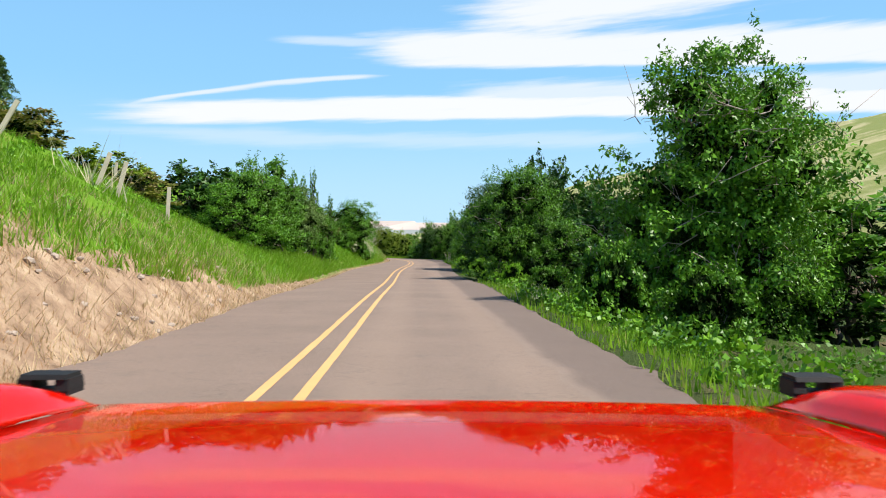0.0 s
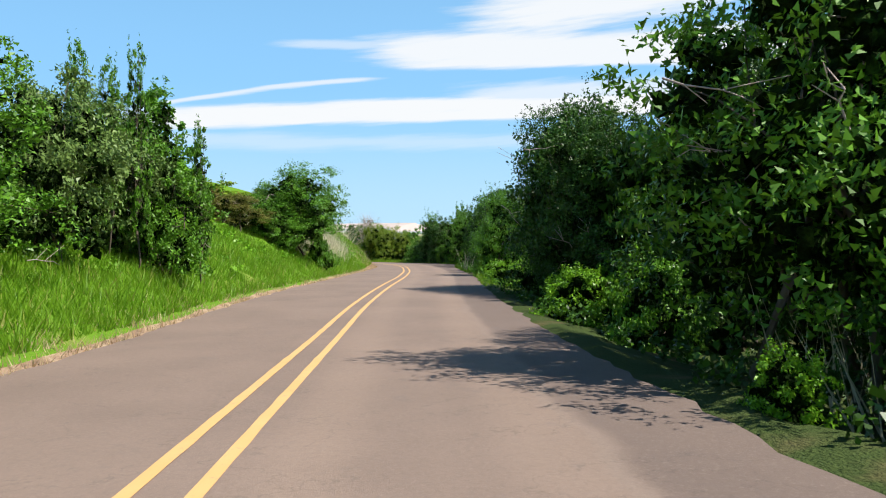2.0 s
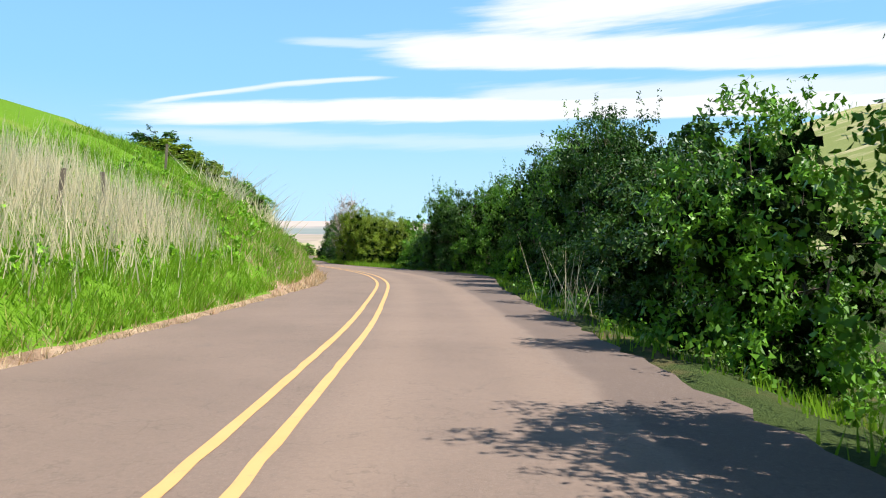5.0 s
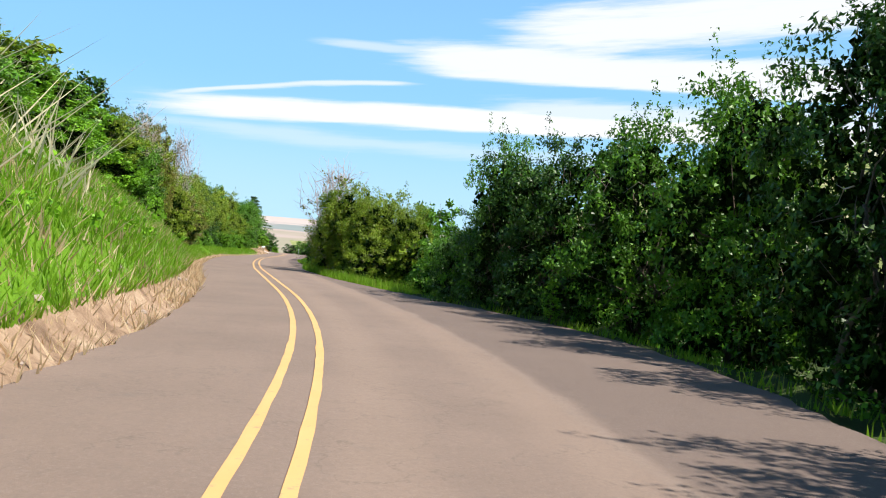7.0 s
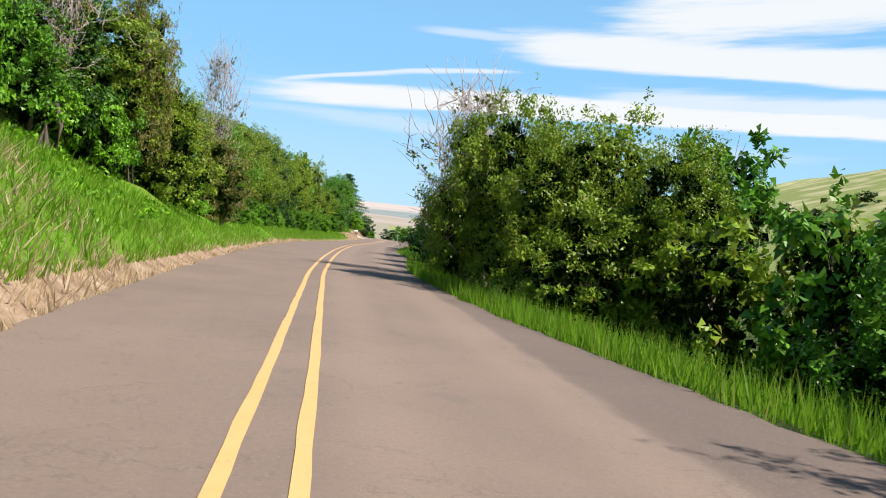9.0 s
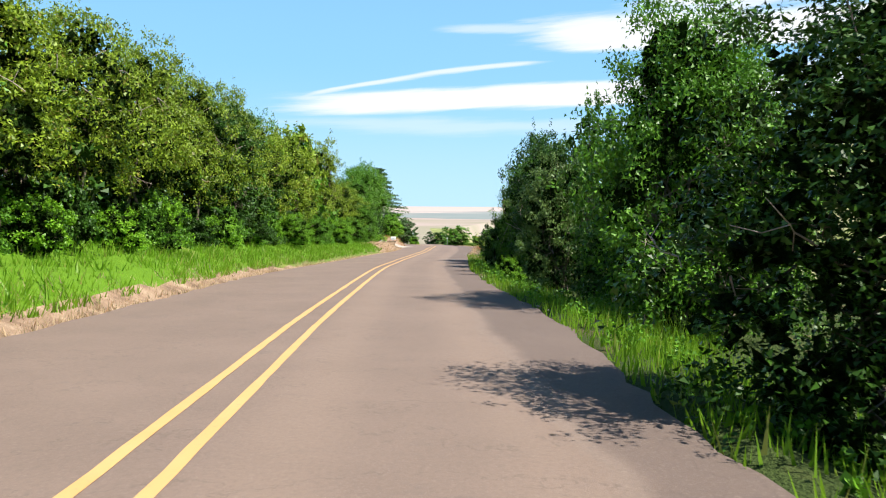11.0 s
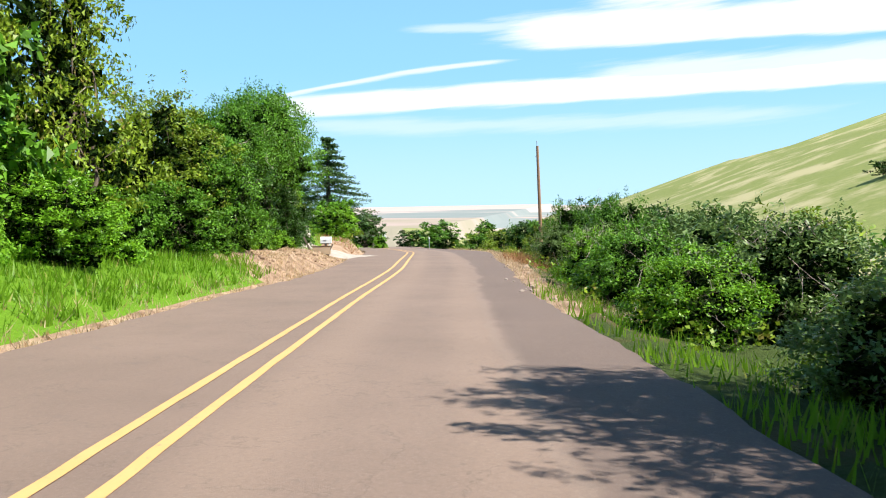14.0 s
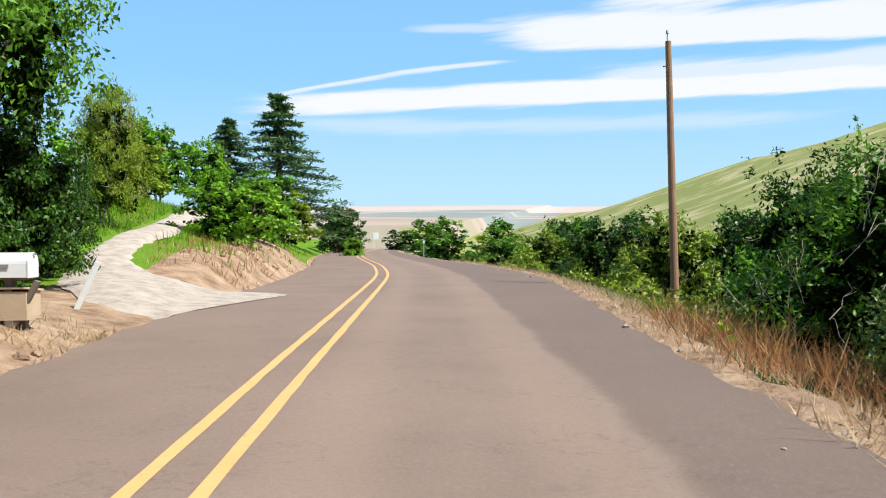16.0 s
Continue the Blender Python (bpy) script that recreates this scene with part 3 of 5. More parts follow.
BASES = {
    "tree": [plant("tree", 11 + i, 6.5, 2.9, 0.7, 26, 8500, 0.21, 2, 12, d, per=3) for i, d in enumerate((10, 0))],
    "tree_near": [plant("tree", 11 + i, 6.5, 2.9, 0.7, 30, 32000, 0.092, 3, 14, d) for i, d in enumerate((16, 0, 8))],
    "shrub": [plant("shrub", 31 + i, 4.2, 2.3, 0.15, 18, 4000, 0.20, 5, 8, d, per=3) for i, d in enumerate((0, 6))],
    "shrub_near": [plant("shrub", 31 + i, 4.2, 2.3, 0.1, 22, 19000, 0.088, 6, 12, d, per=3, near=True) for i, d in enumerate((0, 10, 0))],
    "thicket": [plant("shrub", 91 + i, 6.8, 2.9, 0.2, 26, 6200, 0.22, 6, 10, d, per=3) for i, d in enumerate((0, 8))],
    "thicket_near": [plant("shrub", 91 + i, 6.8, 2.9, 0.1, 34, 27000, 0.098, 7, 16, d, per=3, near=True) for i, d in enumerate((0, 14, 4))],
    "fine": [plant("shrub", 96 + i, 6.8, 2.9, 0.1, 36, 52000, 0.070, 7, 18, d, per=3, near=True) for i, d in enumerate((10, 4))],
    "willow": [plant("shrub", 41 + i, 3.2, 2.2, 0.1, 16, 5600, 0.16, 9, 16, 14, ratio=0.42, per=3) for i in range(2)],
    "willow_near": [plant("shrub", 41 + i, 3.2, 2.2, 0.1, 22, 17000, 0.085, 9, 22, d, ratio=0.42, twig=0.8) for i, d in enumerate((24, 50))],
    "bush": [plant("bush", 51 + i, 1.5, 1.5, 0.05, 16, 9000, 0.066, 5, 10, 0, squat=0.6, ratio=0.8, per=3, near=True) for i in range(2)],
    "canopy": [plant("tree", 101 + i, 6.5, 2.9, 1.2, 30, 36000, 0.08, 4, 12, d, per=3, near=True) for i, d in enumerate((14, 6))],
    "overhang": [plant("tree", 105 + i, 6.5, 2.9, 2.4, 36, 40000, 0.08, 4, 8, d, per=3, near=True) for i, d in enumerate((12, 6))],
    "deadtop": [plant("tree", 61, 6.5, 2.7, 0.5, 30, 52000, 0.088, 4, 14, 90, per=3, near=True)],
    "snag": [plant("tree", 65, 6.5, 1.6, 1.0, 16, 1300, 0.10, 4, 0, 210, twig=0.35, inner=0.0, bare=1.1)],
    "poplar": [plant("tree", 71, 14.0, 2.4, 1.0, 30, 15000, 0.17, 1, 26, 0, squat=1.4, thick=0.010, inner=0.4, per=3)],
    "conifer": [conifer("conifer", 81, 12.0, 3.4, 19, 0.34), conifer("conifer", 82, 12.0, 3.4, 17, 0.34)],
}
SIZE = {"tree": (6.5, 2.9), "shrub": (4.2, 2.3), "thicket": (6.8, 2.9), "fine": (6.8, 2.9), "willow": (3.2, 2.2), "bush": (1.5, 1.5), "deadtop": (6.5, 2.7), "snag": (6.5, 1.6), "canopy": (6.5, 2.9), "overhang": (6.5, 2.9), "poplar": (14.0, 2.4), "conifer": (12.0, 3.4)}
WORDS = {
    "green": "leafy green", "deep": "dense dark green, shade painted in", "olive": "olive green, slightly yellowed", "bright": "fresh bright green",
    "grey": "grey-green narrow-leaved", "rust": "brownish, half-dry", "needle": "dark blue-green",
}
KINDS = {
    "tree": ("tree", "tree with a dark trunk beside the road", "roadside trees"), "shrub": ("shrub", "tall shrub with many stems on the roadside", "roadside shrubs"),
    "thicket": ("shrub", "big tree-like shrub on the roadside", "roadside shrubs"),
    "fine": ("shrub", "big dense tree-like shrub on the roadside", "roadside shrubs"),
    "willow": ("shrub", "upright bushy shrub along the ditch", "ditch shrubs"), "bush": ("bush", "low bush at the road's edge", "low bushes"),
    "canopy": ("tree", "tree with low spreading limbs over the bank", "bank trees"),
    "overhang": ("tree", "tree with a high overhanging crown", "bank trees"),
    "deadtop": ("tree", "tree with bare dead twigs on top", "trees with dead tops"), "snag": ("tree", "half-dead tree of bare grey twigs above shrubs", "half-dead trees"), "poplar": ("tree", "tall slim airy tree by the creek", "creek trees"),
    "conifer": ("conifer", "conifer with drooping layered branches", "conifers"),
}
place_rng = np.random.default_rng(7)
USED = {}


def put(kind, x, y, top, r, leaf, sink=0.0, width_y=1.0):
    """Plants a copy of a kind at (x, y), with its top at that height in the world and that radius."""
    off = x - float(at("line", y))
    z = float(ground_height(y, off)) - 0.1 - sink
    if kind != "conifer":
        top -= 0.09 * (top - z)
    if kind == "shrub" and top - z > 4.6:
        kind = "thicket"
    if kind in ("shrub", "willow", "thicket", "fine"):
        r *= 1.18
    h0, r0 = SIZE[kind]
    gap = abs(off) - float(at("left" if off < 0 else "right", y)) - r
    if kind + "_near" in BASES and gap < 2.8 and -10 < y < 262 and top - z > 1.0:
        kind += "_near"
    n = USED.get(kind, 0)
    USED[kind] = n + 1
    base = BASES[kind][n % len(BASES[kind])]
    k = max(0.4, top - z) / h0
    m = Matrix.Translation((x, y, z)) @ Matrix.Rotation(place_rng.uniform(0, 6.28), 4, "Z") @ Matrix.Diagonal((r / r0, r / r0 * width_y, k, 1))
    ob = copy_thing(base, m)
    for c in ob.children:
        if c.name.startswith("crown"):
            c.material_slots[0].link = "OBJECT"
            c.material_slots[0].material = LEAF[leaf]
    cat, words, grp = KINDS[kind.replace("_near", "")]
    return tagged(ob, f"{WORDS[leaf]} {words}", cat, grp)


# along the right-hand side, from the start of the road onwards
put("deadtop", 7.9, 21.6, 8.1, 3.3, "green")
# dark shrub added inside this tree's crown to darken it
put("fine", 8.0, 22.8, 5.8, 2.3, "deep")
put("fine", 8.7, 22.4, 7.4, 2.3, "green")
put("bush", 4.5, 19.5, 1.8, 1.4, "green")
put("bush", 5.6, 16.0, 1.3, 1.4, "green")
put("bush", 5.0, 24.0, 1.7, 1.3, "green")
put("shrub", 9.5, 30.0, 3.6, 2.4, "deep")
put("shrub", 11.0, 26.5, 4.0, 2.2, "deep")
put("shrub", 7.0, 32.0, 2.6, 1.8, "deep")
put("shrub", 12.5, 24.0, 4.0, 3.0, "green")
put("bush", 4.6, 33.5, 0.9, 1.2, "green")
put("canopy", 4.0, 42.6, 6.7, 2.9, "green")
put("shrub", 5.2, 41.4, 3.6, 1.5, "deep")
put("shrub", 8.4, 40.5, 4.6, 2.3, "deep")
put("shrub", 6.2, 39.0, 3.4, 1.9, "green")
put("bush", 3.4, 37.6, 0.9, 1.0, "bright")
put("bush", 2.4, 40.4, 0.5, 0.55, "bright")
put("shrub", 8.6, 42.0, 3.6, 2.2, "deep")
put("shrub", 11.5, 47.0, 4.3, 2.6, "deep")
put("shrub", 15.5, 52.0, 5.0, 3.0, "deep")
put("poplar", 13.9, 49.5, 9.6, 1.0, "deep")
put("poplar", 15.4, 49.8, 9.6, 0.9, "deep")
put("shrub", 9.6, 54.5, 6.8, 2.3, "deep")
put("shrub", 11.4, 59.0, 7.4, 2.4, "deep")
put("tree", 13.0, 60.0, 6.5, 2.8, "deep")
put("tree", 7.3, 56.5, 9.0, 3.2, "deep")
put("bush", 2.7, 53.4, 0.95, 1.3, "bright")
put("bush", 3.0, 55.6, 0.95, 1.5, "bright")
put("bush", 4.6, 56.4, 1.2, 1.7, "bright")
put("bush", 4.6, 53.6, 1.1, 1.6, "green")
put("bush", 3.6, 49.5, 1.2, 1.3, "green")
put("shrub", 6.0, 52.0, 3.5, 2.2, "deep")
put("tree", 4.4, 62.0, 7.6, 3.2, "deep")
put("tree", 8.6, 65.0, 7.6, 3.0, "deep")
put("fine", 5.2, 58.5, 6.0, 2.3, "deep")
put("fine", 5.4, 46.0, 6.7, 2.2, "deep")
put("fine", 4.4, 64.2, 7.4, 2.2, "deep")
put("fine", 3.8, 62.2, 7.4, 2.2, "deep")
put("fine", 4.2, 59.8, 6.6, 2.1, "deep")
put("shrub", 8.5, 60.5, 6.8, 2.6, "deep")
put("bush", 2.5, 71.0, 0.9, 1.6, "bright")
put("bush", 3.4, 73.4, 0.95, 1.9, "bright")
put("bush", 4.6, 70.8, 1.0, 1.8, "bright")
put("bush", 2.3, 76.5, 0.9, 1.2, "bright")
put("tree", 2.9, 80.2, 5.5, 2.1, "green")
put("shrub", 5.3, 80.5, 4.0, 1.9, "green")
put("shrub", 8.2, 81.5, 4.4, 2.2, "deep")
put("shrub", 11.5, 80.0, 4.2, 2.6, "grey")
put("tree", 9.5, 90.0, 6.0, 2.6, "deep")
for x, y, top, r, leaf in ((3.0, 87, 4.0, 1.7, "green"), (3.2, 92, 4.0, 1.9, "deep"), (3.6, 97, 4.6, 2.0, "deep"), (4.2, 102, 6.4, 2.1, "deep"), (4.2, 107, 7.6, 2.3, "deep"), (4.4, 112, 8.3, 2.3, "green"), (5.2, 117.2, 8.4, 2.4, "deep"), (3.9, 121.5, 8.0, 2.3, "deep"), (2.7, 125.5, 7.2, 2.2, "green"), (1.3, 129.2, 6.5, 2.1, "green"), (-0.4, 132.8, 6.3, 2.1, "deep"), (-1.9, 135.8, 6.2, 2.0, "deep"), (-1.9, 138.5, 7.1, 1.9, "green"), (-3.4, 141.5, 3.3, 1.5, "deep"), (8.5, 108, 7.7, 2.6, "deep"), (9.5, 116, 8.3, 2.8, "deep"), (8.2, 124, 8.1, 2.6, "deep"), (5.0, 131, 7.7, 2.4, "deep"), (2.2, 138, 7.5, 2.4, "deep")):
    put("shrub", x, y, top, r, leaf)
put("bush", 1.4, 111.8, 1.6, 0.8, "bright")
put("poplar", -1.1, 128.7, 1.35, 0.32, "bright")
put("tree", -10.3, 158.0, 6.5, 2.2, "olive")
put("snag", -12.3, 162.6, 7.9, 2.0, "rust")
put("snag", -11.7, 159.6, 5.8, 1.3, "olive")
put("deadtop", -11.6, 158.5, 6.0, 1.5, "olive")
put("shrub", -7.9, 156.0, 5.9, 2.1, "olive")
put("shrub", -5.4, 155.3, 5.6, 2.0, "green")
put("fine", -8.8, 155.2, 5.4, 1.9, "olive")
put("fine", -6.4, 153.4, 5.0, 1.7, "olive")
put("shrub", -8.4, 152.9, 3.0, 1.6, "olive")
put("shrub", -5.9, 151.6, 3.2, 1.6, "olive")
put("shrub", -12.2, 163.0, 4.0, 1.5, "green")
put("fine", -13.2, 168.5, 4.6, 1.6, "deep")
put("fine", -14.4, 174.4, 4.6, 1.9, "deep")
put("tree", 2.0, 159.5, 5.2, 1.9, "deep")
put("poplar", 3.0, 203.0, 13.0, 2.0, "green")
put("poplar", 8.0, 211.0, 13.0, 2.0, "green")
for x, y, top, r, leaf in ((-4.6, 147.6, 3.1, 1.5, "green"), (-3.2, 150.6, 3.6, 1.7, "olive"), (-4.2, 144.4, 2.8, 1.4, "green"), (-2.2, 147.5, 3.7, 1.7, "olive")):
    put("shrub", x, y, top, r, leaf)
for x, y, top, r in ((-1.2, 146.0, 3.9, 2.0), (0.8, 150.5, 3.9, 2.2), (3.4, 144.5, 5.4, 2.4), (12.0, 112.0, 7.6, 2.8), (12.0, 121.0, 7.6, 2.8), (9.5, 130.0, 7.6, 2.8), (7.0, 138.5, 7.4, 2.8)):
    put("shrub", x, y, top, r, "deep")
for x, y, r in ((34.0, 300.0, 2.6), (44.0, 318.0, 2.2), (30.0, 332.0, 2.4), (52.0, 296.0, 2.8), (38.0, 262.0, 2.2), (58.0, 330.0, 2.6), (46.0, 352.0, 2.4), (24.0, 356.0, 2.6)):
    put("shrub", x, y, float(ground_height(y, x - at("line", y))) + 1.1 * r, r, "deep")
put("poplar", 46.0, 116.0, 22.0, 3.2, "deep")
put("poplar", 52.0, 124.0, 18.0, 3.0, "deep")
put("fine", -15.2, 184.6, 7.4, 2.3, "green")
put("fine", -14.7, 186.4, 6.9, 2.5, "green")
put("fine", -13.4, 191.0, 7.2, 2.5, "deep")
put("shrub", -16.4, 192.8, 3.2, 1.5, "deep")
put("poplar", -17.3, 196.4, 7.4, 0.65, "green")
put("poplar", -16.5, 196.8, 5.4, 0.65, "green")
put("shrub", -15.8, 198.5, 4.4, 1.6, "olive")
put("shrub", -18.6, 201.0, 5.6, 1.8, "grey")
put("tree", -19.4, 206.2, 7.0, 2.6, "deep")
put("tree", -17.0, 209.0, 8.4, 3.0, "deep")
put("tree", -20.0, 212.5, 7.0, 2.0, "deep")
put("deadtop", -20.5, 216.6, 8.8, 2.5, "deep")
put("shrub", -22.4, 213.4, 3.2, 1.3, "deep")
put("fine", -21.1, 211.8, 6.3, 1.5, "green")
put("fine", -20.5, 214.8, 7.0, 1.6, "deep")
put("shrub", -19.6, 217.5, 4.0, 1.6, "deep")
put("bush", -20.5, 199.4, 0.7, 0.8, "bright")
put("bush", -21.0, 204.6, 0.6, 0.5, "bright")
for x, y, top, r, leaf in ((-23.0, 219.5, 1.2, 1.4, "grey"), (-21.0, 222.0, 1.9, 1.9, "green"), (-24.3, 225.5, 1.2, 1.3, "bright"), (-22.0, 227.5, 1.9, 1.9, "grey"), (-24.9, 231.0, 1.7, 1.5, "green"), (-22.0, 233.0, 2.2, 2.0, "grey"), (-18.0, 231.0, 2.1, 2.4, "green"), (-25.6, 235.5, 1.7, 1.4, "bright"), (-22.8, 238.5, 2.2, 2.0, "grey"), (-18.6, 240.0, 2.5, 2.6, "olive"), (-25.4, 240.8, 1.8, 1.5, "grey"), (-24.4, 245.5, 3.2, 1.8, "green"), (-24.8, 251.2, 3.3, 1.9, "deep"), (-20.5, 247.0, 3.1, 2.6, "grey")):
    put("willow", x, y, top, r, leaf)
for x, y, top, r, leaf in ((-26.9, 249.0, 1.9, 1.2, "grey"), (-26.2, 253.8, 3.3, 2.0, "green"), (-25.7, 257.6, 3.5, 2.3, "deep"), (-25.4, 262.8, 2.9, 1.7, "green"), (-21.0, 262.0, 3.5, 2.4, "deep"), (-28.0, 268.0, 2.6, 1.7, "olive"), (-25.0, 271.0, 2.9, 2.2, "green"), (-29.8, 274.5, 2.6, 1.9, "deep"), (-20.0, 276.0, 4.1, 2.8, "deep"), (-32.6, 283.0, 2.1, 2.0, "olive"), (-28.0, 285.0, 2.9, 2.6, "deep"), (-13.5, 296.0, 4.1, 3.0, "deep"), (-35.5, 292.0, 1.9, 2.0, "green"), (-31.0, 300.0, 3.3, 2.8, "green")):
    put("willow", x, y, top, r, leaf)
for x, y, top, r, leaf in ((-45.0, 326, 4.2, 3.4, "green"), (-39.0, 332, 4.0, 3.4, "green"), (-32.0, 338, 4.6, 3.8, "deep"), (-42.0, 312, 2.4, 2.6, "green"), (-37.0, 308, 2.2, 2.6, "olive"), (-58.0, 372, 3.4, 3.6, "deep"), (-84.0, 420, 4.4, 4.0, "deep"), (-25.0, 320, 4.6, 3.4, "deep"), (-14.0, 330, 5.0, 4.0, "green")):
    put("shrub", x, y, top, r, leaf)

# along the left-hand side
put("conifer", -30.5, 56.0, 15.0, 3.0, "needle")
for x, y, top, r, leaf in ((-9.4, 36.0, 4.6, 1.8, "green"), (-9.4, 40.0, 5.8, 1.9, "green"), (-10.2, 43.8, 6.9, 2.0, "green"), (-9.7, 47.4, 6.3, 2.0, "green"), (-9.4, 51.2, 6.0, 1.8, "grey"), (-10.0, 55.0, 6.0, 1.8, "grey"), (-10.8, 58.6, 6.3, 1.7, "grey"), (-12.5, 41.0, 6.4, 2.4, "deep"), (-13.0, 48.0, 6.6, 2.4, "deep")):
    put("shrub", x, y, top, r, leaf)
for x, y, h, r, leaf in ((-11.2, 30.0, 1.3, 1.3, "rust"), (-14.5, 28.0, 1.6, 1.7, "rust"), (-16.5, 23.0, 1.5, 1.9, "olive"), (-18.0, 32.0, 1.9, 2.2, "rust"), (-19.5, 26.0, 1.8, 2.2, "olive"), (-15.5, 35.0, 1.9, 2.0, "olive"), (-21.0, 38.0, 2.2, 2.3, "rust"), (-24.0, 30.0, 2.2, 2.4, "olive"), (-13.4, 33.8, 1.8, 1.6, "olive"), (-17.0, 42.0, 2.4, 2.2, "olive")):
    put("shrub", x, y, float(ground_height(y, x - at("line", y))) + h, r, leaf)
put("canopy", -8.4, 77.9, 6.7, 3.1, "green")
put("fine", -9.8, 78.4, 5.6, 2.0, "green")
put("shrub", -9.4, 75.8, 4.0, 1.4, "green")
put("shrub", -9.6, 79.6, 4.6, 1.7, "green")
put("shrub", -8.5, 55.6, 4.9, 1.5, "green")
put("shrub", -13.2, 84.0, 5.6, 1.8, "olive")
put("shrub", -16.5, 89.0, 6.6, 2.2, "olive")
put("deadtop", -11.0, 74.0, 4.6, 1.7, "rust")
put("shrub", -15.0, 74.5, 10.4, 2.2, "green")
put("shrub", -13.3, 73.0, 6.2, 1.5, "bright")
put("shrub", -15.5, 62.0, 6.6, 2.0, "bright")
put("shrub", -12.4, 75.0, 4.9, 1.2, "rust")
for x, y, top in ((-9.6, 53.2, 7.3), (-9.1, 54.0, 7.0), (-8.5, 54.2, 7.5), (-7.7, 57.0, 5.8)):
    put("poplar", x, y, top, 0.45, "green")
put("bush", -7.6, 79.5, 2.6, 1.1, "green")
for x, y, top, r, leaf in ((-19.5, 128, 8.6, 2.2, "olive"), (-19.4, 134, 8.0, 2.0, "olive"), (-21.5, 131, 9.6, 2.4, "deep"), (-21.8, 140, 9.0, 2.3, "olive"), (-22.6, 146.5, 9.4, 2.3, "deep"), (-21.6, 150.5, 6.2, 1.6, "green"), (-23.2, 153.5, 9.2, 2.2, "deep"), (-24.4, 158.5, 9.0, 2.1, "olive"), (-23.6, 162.5, 5.6, 1.7, "olive"), (-25.2, 170.5, 5.4, 1.8, "rust"), (-30.4, 123, 9.5, 2.6, "olive"), (-24.0, 142, 10.0, 2.6, "olive")):
    put("shrub", x, y, top, r, leaf)
for x, y, top, r, leaf in ((-14.8, 127.0, 6.0, 1.2, "bright"), (-15.6, 130.5, 6.2, 1.3, "green"), (-16.4, 133.5, 6.4, 1.4, "bright"), (-17.0, 137.0, 6.4, 1.4, "olive"), (-18.0, 140.5, 6.4, 1.5, "green"), (-18.8, 144.0, 6.2, 1.5, "green"), (-16.4, 123.5, 6.8, 1.4, "olive"), (-17.4, 128.0, 7.4, 1.5, "olive"), (-16.0, 118.0, 6.5, 1.4, "olive")):
    put("shrub", x, y, top, r, leaf)
for x, y, top, r, leaf in ((-26.2, 165.0, 8.4, 2.5, "olive"), (-27.4, 170.8, 7.6, 2.5, "olive"), (-28.3, 176.4, 7.6, 2.6, "green"), (-29.8, 182.2, 7.8, 2.6, "olive"), (-31.6, 188.2, 8.6, 2.7, "olive"), (-33.4, 194.5, 9.2, 2.8, "olive"), (-34.6, 200.2, 9.2, 2.8, "olive")):
    put("canopy", x, y, top, r, leaf)
put("canopy", -37.2, 209.5, 10.4, 2.6, "olive")
put("canopy", -38.6, 216.0, 10.0, 2.6, "green")
put("snag", -27.3, 174.6, 10.9, 1.3, "rust")
put("snag", -21.6, 152.0, 8.6, 1.3, "rust")
put("deadtop", -23.8, 160.5, 9.6, 1.4, "rust")
for x, y, top, r, leaf in ((-35.8, 206.5, 8.8, 2.4, "deep"), (-36.7, 212.5, 8.6, 2.4, "olive"), (-37.8, 218.5, 8.8, 2.4, "olive"), (-39.4, 223.8, 10.4, 2.4, "olive"), (-39.6, 226.8, 10.2, 2.2, "green"), (-39.0, 229.8, 9.9, 2.3, "olive"), (-39.2, 235.5, 6.8, 2.2, "olive"), (-40.6, 241.5, 6.6, 2.2, "green"), (-33.2, 203.0, 2.6, 1.2, "deep"), (-34.2, 211.5, 2.8, 1.3, "bright"), (-35.4, 219.0, 2.8, 1.2, "green"), (-36.6, 226.5, 3.0, 1.4, "bright"), (-37.5, 233.5, 3.2, 1.4, "green")):
    put("shrub", x, y, top, r, leaf)
# mostly dark-leaved shrubs, their colour standing in for shade at the hedge foot
for i, y in enumerate(np.arange(163.0, 243.0, 4.6)):
    put("shrub", float(spot(y, -at("left", y) - 5.3)[0]), float(y), float(ground_height(y, -at("left", y) - 5.3)) + (3.4, 4.4, 3.9)[i % 3], 1.9, "deep" if y < 206 or i % 2 else "green")
for x, y, top, r in ((-43.0, 245.6, 5.2, 1.8), (-43.6, 251.0, 5.0, 1.7), (-44.6, 254.6, 4.6, 1.6), (-44.4, 248.0, 6.6, 2.2), (-48.7, 266.4, 3.6, 1.2)):
    put("shrub", x, y, top, r, "deep")
for y in np.arange(160.0, 212.0, 5.2):
    put("shrub", float(spot(y, -at("left", y) - 9.5)[0]), float(y), float(ground_height(y, -at("left", y) - 9.5)) + 5.6, 2.4, "deep")
for x, y, top, r, leaf in ((-37.6, 236.5, 4.4, 1.5, "green"), (-38.4, 240.0, 4.8, 1.6, "deep")):
    put("shrub", x, y, top, r, leaf)
for i, y in enumerate(np.arange(167.0, 238.0, 2.6)):
    d = float(at("left", y)) + 3.0 + (0.0, 0.5, 0.2)[i % 3]
    put("bush", float(spot(y, -d)[0]), float(y), float(ground_height(y, -d)) + (1.2, 1.6, 1.0)[i % 3], 1.15, ("bright", "green", "bright", "deep")[i % 4])
for i, y in enumerate(np.arange(118.0, 160.0, 3.1)):
    d = float(at("left", y)) + 4.0 + (0.0, 0.5, 0.9)[i % 3]
    put("bush", float(spot(y, -d)[0]), float(y), float(ground_height(y, -d)) + (2.0, 2.3, 1.7)[i % 3] * (0.45 if y < 140 else 1.0), 1.5, ("bright", "green", "bright")[i % 3])
